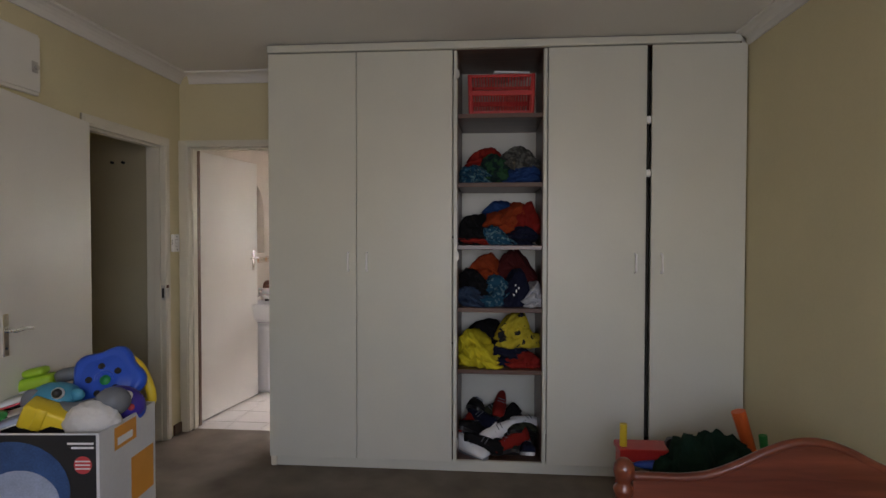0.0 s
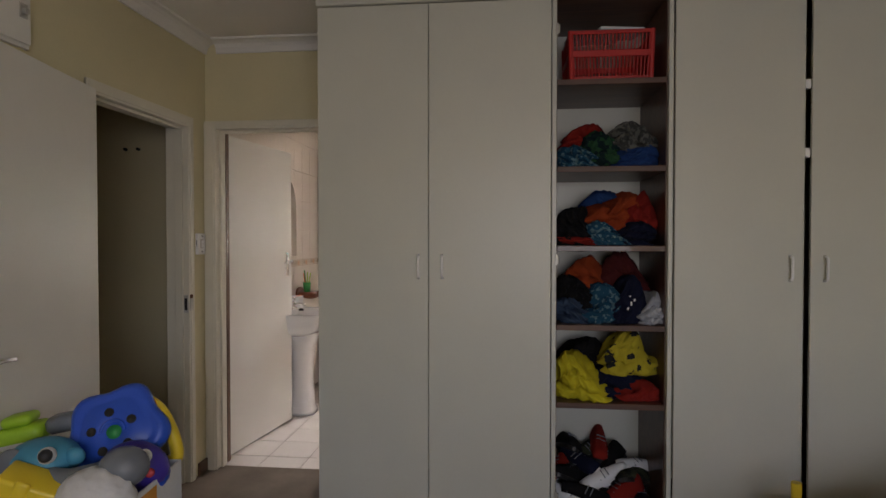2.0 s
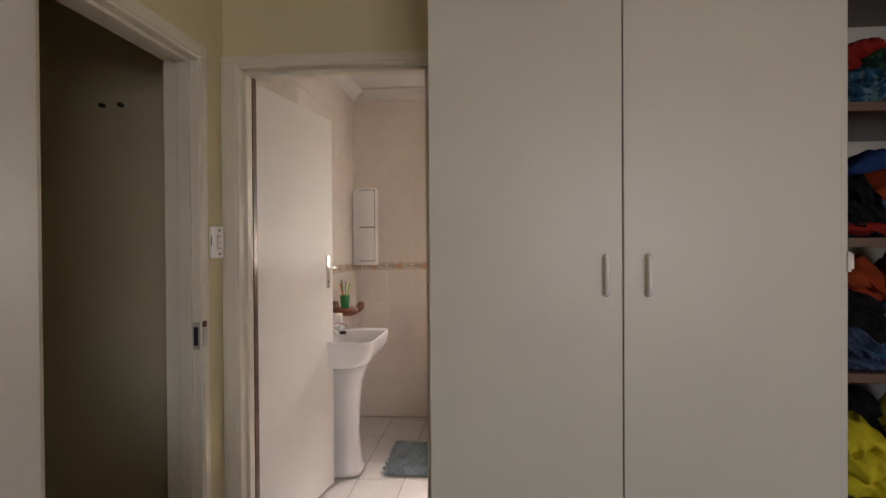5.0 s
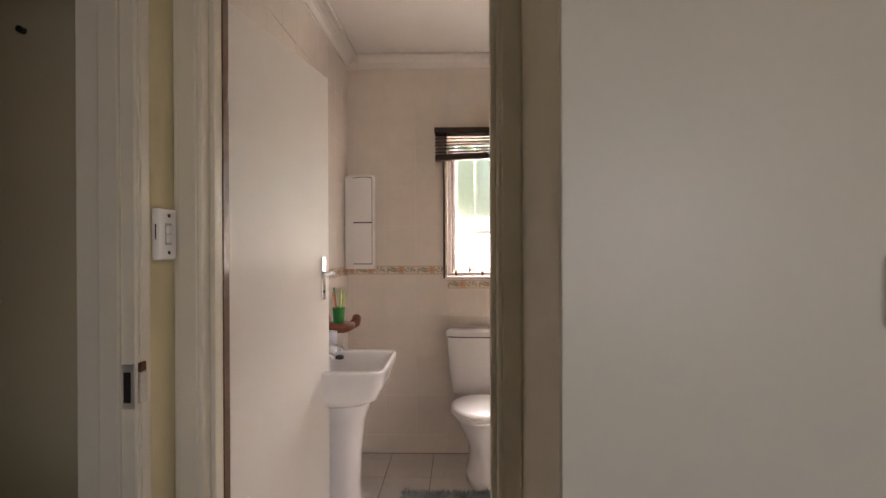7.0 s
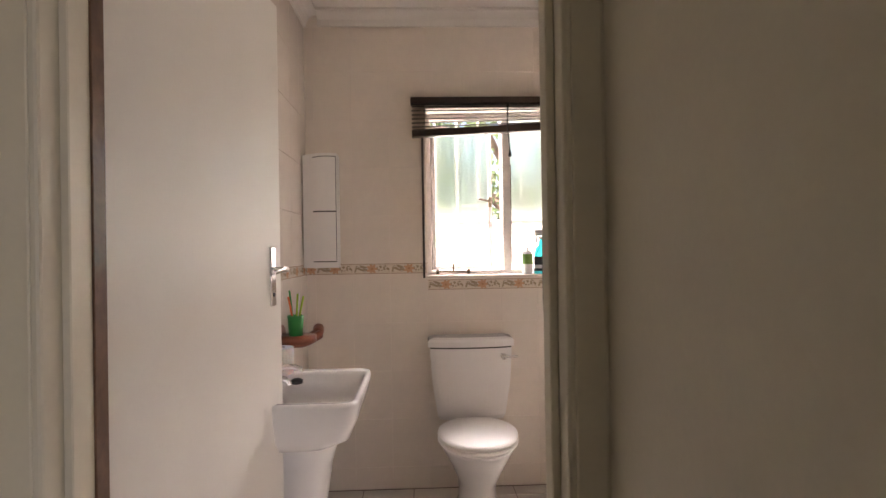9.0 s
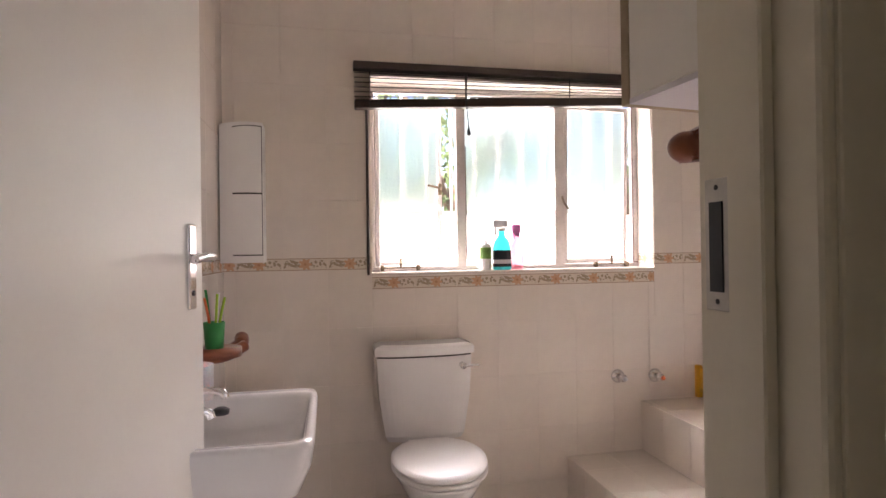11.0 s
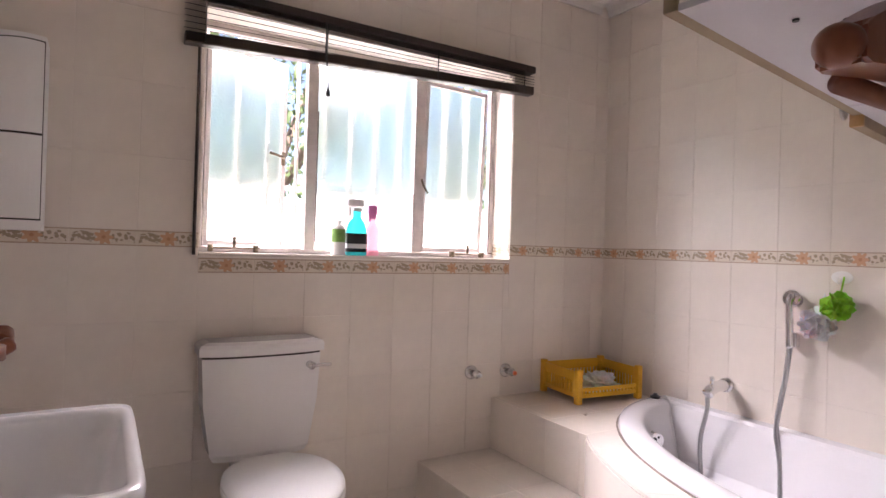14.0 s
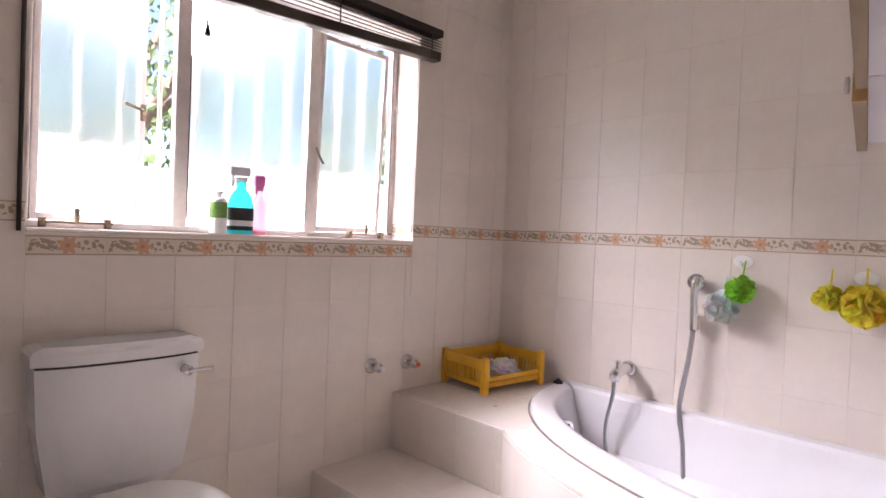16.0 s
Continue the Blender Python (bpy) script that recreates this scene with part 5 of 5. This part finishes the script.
structure("bath_surround", loops([[(x, y, 0.0) for x, y in apron], [(x, y, PZ - 0.012) for x, y in apron], [(x, y, PZ - 0.012) for x, y in edge_in], [(x, y, 0.0) for x, y in edge_in]], caps=False), M["dark_grout"], "curved tiled surround of the bath", "surround")
structure("step", box(-0.632, PX, 5.70, B, 0.0, SZ - 0.008), M["dark_grout"], "tiled step up to the bath", "step")

tub = empty("bathtub", pose(0, 0, 0), "white acrylic corner bath set in tiles", "bathtub")


def tub_ring(k, z, cut=0.0):
    """The rim outline shrunk by k and drawn in from both walls by cut."""
    out = []
    base = bath_curve(-k, 44)
    for x, y in base:
        out.append((min(x, RB - 0.004 - cut), max(y, 4.44 + cut), z))
    out.append((RB - 0.004 - cut, 4.44 + cut, z))
    return out


tb = loops([tub_ring(0.004, PZ - 0.004), tub_ring(0.0, PZ + 0.010), tub_ring(0.008, PZ + 0.026), tub_ring(0.03, PZ + 0.032), tub_ring(0.085, PZ + 0.030, 0.05), tub_ring(0.105, PZ + 0.018, 0.065), tub_ring(0.125, PZ - 0.03, 0.08), tub_ring(0.20, 0.27, 0.12), tub_ring(0.26, 0.20, 0.19), tub_ring(0.40, 0.18, 0.3)], caps=False)
tub_body = part("tub", tb, M["bath"], tub, smooth=True)
for p in tub_body.data.polygons:
    p.use_smooth = p.area < 0.02
fb_ = bmesh.new()
hub_ = fb_.verts.new((-0.05, 5.0, 0.197))
rim_ = [fb_.verts.new(p) for p in tub_ring(0.25, 0.197, 0.17)]
for p, q in zip(rim_, rim_[1:] + rim_[:1]):
    if (p.co - q.co).length > 1e-5:
        fb_.faces.new((hub_, p, q))
part("tub_floor", fb_, M["bath"], tub)
ov = cyl((0.17, 5.93, 0.40), (0.15, 5.872, 0.403), 0.033)
part("overflow", ov, M["chrome"], tub, "chrome round overflow with slots")
for k in range(5):
    a = 2 * math.pi * k / 5
    part("overflow_slot", ball((0.155 + 0.016 * math.cos(a), 5.871, 0.403 + 0.016 * math.sin(a)), 0.007, 1, 0.5, 1, n=2), M["black"], tub)
part("seal", tube([(x, y, PZ + 0.001) for x, y in bath_curve(0.004, 20)][:20], 0.004, n=6, steps=3), M["dark_grout"], tub, "dark mouldy sealant line")
thing("bath_plug", lathe([(0.022, 0), (0.024, 0.008), (0.010, 0.016), (0.008, 0.022)], (0.42, 6.10, PZ + 0.031)), M["black"], "black rubber bath plug on the rim", "plug", smooth=True)

# taps
for x, z, c in ((-0.361, 0.607, "print_white"), (-0.156, 0.600, "toy_orange")):
    tp = empty("stop_tap", pose(x, B - 0.007, z), "chrome wall stop tap without handle", "tap", "stop taps")
    part("rose", lathe([(0.034, 0), (0.034, 0.004), (0.02, 0.014), (0.016, 0.016)]), M["chrome"], tp, smooth=True)
    part("spindle", lathe([(0.015, 0.014), (0.015, 0.04), (0.019, 0.042), (0.019, 0.058), (0.012, 0.06), (0.012, 0.075)]), M["chrome"], tp, smooth=True)
    part("tip", lathe([(0.011, 0.075), (0.009, 0.085), (0.002, 0.087)]), M[c], tp, smooth=True)
    for ch in tp.children:
        ch.matrix_local = pose(0, 0, 0, 90, 0, 0)
mx = empty("bath_mixer", pose(RB - 0.007, 5.79, 0.625), "chrome bath mixer with a diverter", "tap")
part("rose", cyl((0, 0, 0), (-0.012, 0, 0), 0.032), M["chrome"], mx, smooth=True)
part("body", tube([(0, 0, 0), (-0.06, 0, 0.0), (-0.11, 0, -0.006), (-0.14, 0, -0.026)], 0.024), M["chrome"], mx, smooth=True)
part("diverter", cyl((-0.11, 0, 0.01), (-0.11, 0, 0.035), 0.008), M["chrome"], mx)
part("diverter_knob", ball((-0.11, 0, 0.037), 0.011), M["chrome"], mx, smooth=True)
part("hose", tube([(-0.14, 0, -0.04), (-0.142, 0.0, -0.10), (-0.15, 0.02, -0.22), (-0.16, 0.01, -0.34), (-0.20, -0.05, -0.47), (-0.22, -0.2, -0.49)], 0.009), M["hose"], mx, "ribbed chrome hose", True)
sh = empty("hand_shower", pose(RB - 0.007, 5.505, 0.87), "chrome hand shower on a wall bracket", "shower")
part("bracket", box(-0.035, 0, -0.018, 0.018, -0.03, 0.03, 0.006, 2), M["chrome"], sh)
part("handset", tube([(-0.045, 0, -0.03), (-0.05, 0, 0.05), (-0.055, 0, 0.12), (-0.05, 0, 0.165), (-0.02, 0, 0.18)], 0.0145), M["chrome"], sh, smooth=True)
part("spray_face", cyl((-0.045, 0, 0.165), (-0.010, 0, 0.155), 0.033, 0.028), M["chrome"], sh, smooth=True)
part("hose", tube([(-0.045, 0, -0.03), (-0.05, 0.012, -0.16), (-0.06, 0.03, -0.30), (-0.07, 0.03, -0.38), (-0.09, 0.0, -0.50), (-0.14, -0.03, -0.70)], 0.010), M["hose"], sh, "ribbed chrome hose", True)



def crate(m, w, d, h, material, label):
    """A stacking crate: thick corner legs, slotted sides, one long side cut low."""
    ob = empty("plastic_basket", m, label, "basket")
    t, z0 = 0.006, 0.028
    part("base", box(-w / 2, w / 2, -d / 2, d / 2, z0, z0 + t, 0.002), material, ob)
    for sx in (-1, 1):
        for sy in (-1, 1):
            part("corner_post", box(sx * w / 2 - 0.016, sx * w / 2 + 0.016, sy * d / 2 - 0.016, sy * d / 2 + 0.016, 0, h, 0.006, 2), material, ob)
    for nm, run, axis, at, top in (("end_panel", d, 1, -w / 2, h - 0.012), ("end_panel", d, 1, w / 2, h - 0.012), ("back_panel", w, 0, d / 2, h - 0.012), ("front_panel", w, 0, -d / 2, h * 0.46)):
        e, band = run / 2 - 0.014, (top - z0) * 0.36

        def piece(u0, u1, q0, q1):
            return box(at - t / 2, at + t / 2, u0, u1, q0, q1) if axis else box(u0, u1, at - t / 2, at + t / 2, q0, q1)

        panel = part(nm, piece(-e, e, top - band, top), material, ob)
        part("bottom_rail", piece(-e, e, z0, z0 + 0.02), material, panel)
        k = int(run / 0.022)
        for i in range(k + 1):
            u = -e + 2 * e * i / k
            part("slat", piece(max(u - 0.005, -e), min(u + 0.005, e), z0 + 0.019, top - band + 0.002), material, panel)
    return ob


crate(pose(0.262, 6.372, PZ, 0, 0, -6), 0.37, 0.28, 0.165, M["yellow_plastic"], "yellow plastic basket on the tiled platform")
crumple("plastic_bag", (0.29, 6.35, PZ + 0.034), (0.13, 0.09, 0.08), M["white_net"], "clear plastic bag with small things", "bag", 55, amp=0.4)


def puff(name, m, r, material, label, seed):
    """A gathered net sponge: many curled ribbons round a core."""
    ob = empty(name, m, label, "sponge", "bath sponges")
    rg_ = random.Random(seed)
    b_ = bmesh.new()
    for k in range(46):
        d = Vector((rg_.gauss(0, 1), rg_.gauss(0, 1), rg_.gauss(0, 1))).normalized()
        c = d * r * rg_.uniform(0.55, 0.8)
        q = d.to_track_quat("Z", "Y").to_matrix()
        s_ = r * rg_.uniform(0.34, 0.55)
        rings_ = []
        for j in range(3):
            w = s_ * (0.35 + 0.4 * j)
            rings_.append([c + q @ Vector((w * math.cos(6.283 * i / 10), w * math.sin(6.283 * i / 10), s_ * (0.3 * j - 0.3) + 0.28 * s_ * math.sin(3 * 6.283 * i / 10 + k))) for i in range(10)])
        loops(rings_, caps=False, bm=b_)
    part("net", b_, material, ob, smooth=True)
    part("core", ball((0, 0, 0), r * 0.6), material, ob)
    part("cord", tube([(0, 0, r * 0.5), (0.02, 0, r * 0.9), (0.045, 0.0, r + 0.055)], 0.003, n=6), material, ob)
    return ob


puff("bath_sponge", pose(RB - 0.06, 5.335, 1.02), 0.052, M["green_net"], "bright green net bath sponge on a hook", 3)
puff("bath_sponge", pose(RB - 0.06, 5.40, 0.945), 0.060, M["white_net"], "white net bath sponge on a hook", 4)
puff("bath_sponge", pose(RB - 0.07, 4.95, 1.0), 0.070, M["yellow_net"], "yellow net bath sponge on a hook", 5)
puff("bath_sponge", pose(RB - 0.07, 5.05, 1.015), 0.045, M["yellow_net"], "small yellow net bath sponge", 6)
for y, z in ((5.345, 1.125), (4.955, 1.09)):
    hk = empty("wall_hook", pose(RB - 0.007, y, z), "white stick-on wall hook", "hook", "wall hooks")
    part("pad", loops([oval((0, 0), 0.024, 0.036, zz, 24) for zz in (0, 0.006)]), M["white_plastic"], hk)
    hk.children[0].matrix_local = pose(0, 0, 0, 0, -90, 0)
    part("peg", tube([(-0.005, 0, -0.01), (-0.03, 0, -0.02), (-0.035, 0, 0.0)], 0.005), M["white_plastic"], hk)

# hanging cabinet on the partition, pine batten, clothes hanger
hc = empty("hanging_cabinet", pose(-1.318, 4.734, 0, 0, 0, 8), "cream wall cabinet hung over the bathroom partition", "cabinet")
part("body", box(0, 1.3, -0.29, -0.019, 1.475, 2.35, 0.001), M["white_gloss"], hc)
part("edge_strip", box(-0.0015, 0.70, -0.0185, 0.0, 1.467, 2.35, 0.001), M["chip"], hc, "raw chipboard door edge")
part("bottom_board", box(-0.0005, 0.60, -0.289, -0.019, 1.466, 1.4745), M["melamine"], hc, "pale melamine underside")
part("bottom_board", box(0.604, 1.3, -0.289, -0.019, 1.466, 1.4745), M["melamine"], hc, "pale melamine underside")
lowdoor = part("door", box(0.70, 1.3, -0.0185, 0.004, 1.445, 2.35, 0.001), M["chip"], hc, "door that hangs lower than its cabinet")
part("pine_edge", box(0.69, 0.70, -0.019, 0.0045, 1.445, 2.35, 0.001), M["pine"], lowdoor, "varnished pine edge strip")
part("ring_pull", tube([(0.684 + 0.012 * math.cos(6.283 * k / 8), 0.012, 1.475 + 0.012 * math.sin(6.283 * k / 8)) for k in range(9)], 0.004, n=6, steps=3), M["steel_rough"], lowdoor, "small brass ring", True)
for dx, dy in ((0.12, -0.10), (0.16, -0.14), (0.62, -0.08)):
    part("screw", cyl((dx, dy, 1.4635), (dx, dy, 1.467), 0.004, n=8), M["black"], hc)
hg = empty("clothes_hanger", pose(-1.15, 4.53, 1.364, 0, 0, 0), "varnished wooden clothes hanger under the cabinet", "hanger")
prof_ = []
for i in range(25):
    t = -1 + 2 * i / 24
    prof_.append((0.20 * t, 0.078 * (1 - abs(t) ** 1.7) ** 1.25))
b = loops([[(x, y, k * 1.0 + 0.016) for x, k in prof_] + [(x, y, k * 0.25 - 0.018) for x, k in prof_[::-1]] for y in (-0.020, 0.020)])
bmesh.ops.bevel(b, geom=b.edges[:], offset=0.004, segments=2, affect="EDGES")
part("yoke", b, M["hanger_wood"], hg)
for sx in (-1, 1):
    part("tip", ball((sx * 0.198, 0, 0.0), 0.0215, 1, 0.95, 0.9), M["hanger_wood"], hg, smooth=True)
part("trouser_bar", cyl((-0.13, 0.03, -0.012), (0.19, 0.03, -0.012), 0.011), M["hanger_wood"], hg, smooth=True)
b = bmesh.new()
rows_ = []
for i in range(13):
    z = -0.002 - 0.165 * i / 12
    rows_.append([(0.045 + 0.13 * k / 10 + 0.008 * math.sin(i * 0.7) + (0.012 if i > 10 and k == 0 else 0), 0.043 + 0.008 * math.sin(k * 1.3 + i * 0.3), z) for k in range(11)])
loops(rows_, caps=False, closed=False, bm=b)
bmesh.ops.solidify(b, geom=b.faces[:], thickness=0.006)
cl = thing("cloth", b, CLOTHS[5], "grey-green patterned cloth over the hanger bar", "cloth", smooth=True)
cl.matrix_world = pose(-1.15, 4.53, 1.364)

# ---- tiles, last ----
TW, TH, TT = 0.2, 0.26, 0.0022
mesh_cache = {}


def tile_mesh(w, h, t, material):
    key = (round(w, 3), round(h, 3), round(t, 3), material.name)
    if key not in mesh_cache:
        b_ = bmesh.new()
        a, c, e = w / 2 - 0.0006, h / 2 - 0.0006, 0.0008
        loops([[(-a, 0, -c), (a, 0, -c), (a, 0, c), (-a, 0, c)], [(-a, -t + e, -c), (a, -t + e, -c), (a, -t + e, c), (-a, -t + e, c)], [(-a + e, -t, -c + e), (a - e, -t, -c + e), (a - e, -t, c - e), (-a + e, -t, c - e)]], bm=b_)
        mesh_cache[key] = finish("tile", b_, material)
    return mesh_cache[key]


def put_tile(parent, m, w, h, material, name="tile", t=TT):
    if w < 0.012 or h < 0.012:
        return
    ob = new(name, tile_mesh(w, h, t, material))
    ob.parent = parent
    ob.matrix_basis = m
    return ob


def spans(a, b_, first, pitch):
    """The pieces of a-b_ cut at first + n * pitch."""
    cuts = [a]
    k = math.floor((a - first) / pitch) + 1
    while first + k * pitch < b_ - 1e-4:
        if first + k * pitch > a + 1e-4:
            cuts.append(first + k * pitch)
        k += 1
    cuts.append(b_)
    return list(zip(cuts, cuts[1:]))


UP0, UP1 = 1.165, 1.222
ROWS = [(0.0, 0.12), (0.12, 0.38), (0.38, 0.64), (0.64, 0.90), (0.90, UP0), (UP1, 1.482), (1.482, 1.742), (1.742, 2.002), (2.002, 2.262), (2.262, 2.50)]


def tile_wall(parent, a, b_, first, place, holes=()):
    """Tile a wall along its run a-b_; place(u, z) gives the pose; holes are (u0, u1, z0, z1)."""
    for z0, z1 in ROWS + [(UP0, UP1)]:
        deco = z0 == UP0
        for u0, u1 in spans(a, b_, first, TW):
            pieces = [(u0, u1, z0, z1)]
            for h0, h1, k0, k1 in holes:
                rest = []
                for p0, p1, q0, q1 in pieces:
                    if p1 <= h0 or p0 >= h1 or q1 <= k0 or q0 >= k1:
                        rest.append((p0, p1, q0, q1))
                        continue
                    if p0 < h0:
                        rest.append((p0, h0, q0, q1))
                    if p1 > h1:
                        rest.append((h1, p1, q0, q1))
                    if q0 < k0:
                        rest.append((max(p0, h0), min(p1, h1), q0, k0))
                    if q1 > k1:
                        rest.append((max(p0, h0), min(p1, h1), k1, q1))
                pieces = rest
            for p0, p1, q0, q1 in pieces:
                put_tile(parent, place((p0 + p1) / 2, (q0 + q1) / 2), p1 - p0, q1 - q0, M["border"] if deco else M["tile"], "border_tile" if deco else "tile")


tile_wall(wall_bn, L, RB, -1.58, lambda u, z: pose(u, B, z), [(WX0, WX1, 1.073, WZ1)])
for u0, u1 in spans(WX0, WX1, -1.58, TW):
    put_tile(wall_bn, pose((u0 + u1) / 2, B, 1.1015), u1 - u0, 0.057, M["border"], "border_tile")
tile_wall(wall_be, -B, -4.43, -5.39, lambda u, z: pose(RB, -u, z, 0, 0, -90))
tile_wall(wall_bw, 4.43, B, 5.39, lambda u, z: pose(L, u, z, 0, 0, 90))
for k, (z0, z1) in enumerate(((WZ0 + 0.015, UP1), (UP1, 1.482), (1.482, 1.742), (1.742, WZ1))):
    put_tile(wall_bn, pose(WX1, B + 0.078, (z0 + z1) / 2, 0, 0, -90), 0.145, z1 - z0, M["border"] if k == 0 else M["tile"], "tile", 0.004)
    put_tile(wall_bn, pose(WX0, B + 0.078, (z0 + z1) / 2, 0, 0, 90), 0.145, z1 - z0, M["tile"], "tile", 0.004)
FT = 0.27
for x0_, x1_ in spans(L, RB, -1.67, FT):
    for y0_, y1_ in spans(4.36, B, 6.43, FT):
        put_tile(bath_floor, pose((x0_ + x1_) / 2, (y0_ + y1_) / 2, -0.006, -90, 0, 0), x1_ - x0_ - 0.003, y1_ - y0_ - 0.003, M["floor_tile"])
plat_ob, step_ob, sur_ob = (bpy.data.objects[n] for n in ("platform", "step", "bath_surround"))
for x0_, x1_ in spans(PX, RB, 0.06, 0.26):
    for y0_, y1_ in spans(6.13, B, 6.33, 0.26):
        put_tile(plat_ob, pose((x0_ + x1_) / 2, (y0_ + y1_) / 2, PZ - 0.008, -90, 0, 0), x1_ - x0_, y1_ - y0_, M["tile"], "tile", 0.008)
put_tile(plat_ob, pose(PX + 0.10, 6.02, PZ - 0.008, -90, 0, 0), 0.20, 0.22, M["tile"], "tile", 0.008)
for y0_, y1_ in spans(5.90, B, 6.34, 0.2):
    put_tile(plat_ob, pose(PX, (y0_ + y1_) / 2, (SZ + PZ) / 2, 0, 0, -90), y1_ - y0_, PZ - SZ, M["tile"])
for x0_, x1_ in spans(-0.632, PX, -0.43, 0.2):
    for y0_, y1_ in spans(5.70, B, 6.34, 0.26):
        put_tile(step_ob, pose((x0_ + x1_) / 2, (y0_ + y1_) / 2, SZ - 0.008, -90, 0, 0), x1_ - x0_, y1_ - y0_, M["tile"], "tile", 0.008)
for y0_, y1_ in spans(5.70, B, 6.34, 0.2):
    put_tile(step_ob, pose(-0.632, (y0_ + y1_) / 2, SZ / 2, 0, 0, -90), y1_ - y0_, SZ, M["tile"])
# ledge and apron tiles round the bath
n_ = 60
outer, inner = bath_curve(0.137, n_), bath_curve(-0.01, n_)
groups = [(k, min(k + 5, n_)) for k in range(5, n_, 5)]
for a, c in groups:
    ks = range(a, c + 1)
    o_ = [outer[k] for k in ks]
    i_ = [inner[k] for k in ks]
    e = 0.004
    flat = o_ + i_[::-1]
    cxm, cym = sum(p[0] for p in flat) / len(flat), sum(p[1] for p in flat) / len(flat)
    flat = [(cxm + (x - cxm) * 0.988, cym + (y - cym) * 0.988) for x, y in flat]
    part("tile", loops([[(x, y, z) for x, y in flat] for z in (PZ - 0.012, PZ - 0.001)]), M["tile"], sur_ob)
    skirt = [o_[0]] + o_[1:-1] + [o_[-1]]
    ins = [(x + 0.008, y - 0.004) for x, y in skirt]
    part("tile", loops([[(x - 0.003, y, z) for x, y in skirt] + [(x, y, z) for x, y in ins[::-1]] for z in (0.004, PZ - 0.014)]), M["tile"], sur_ob)
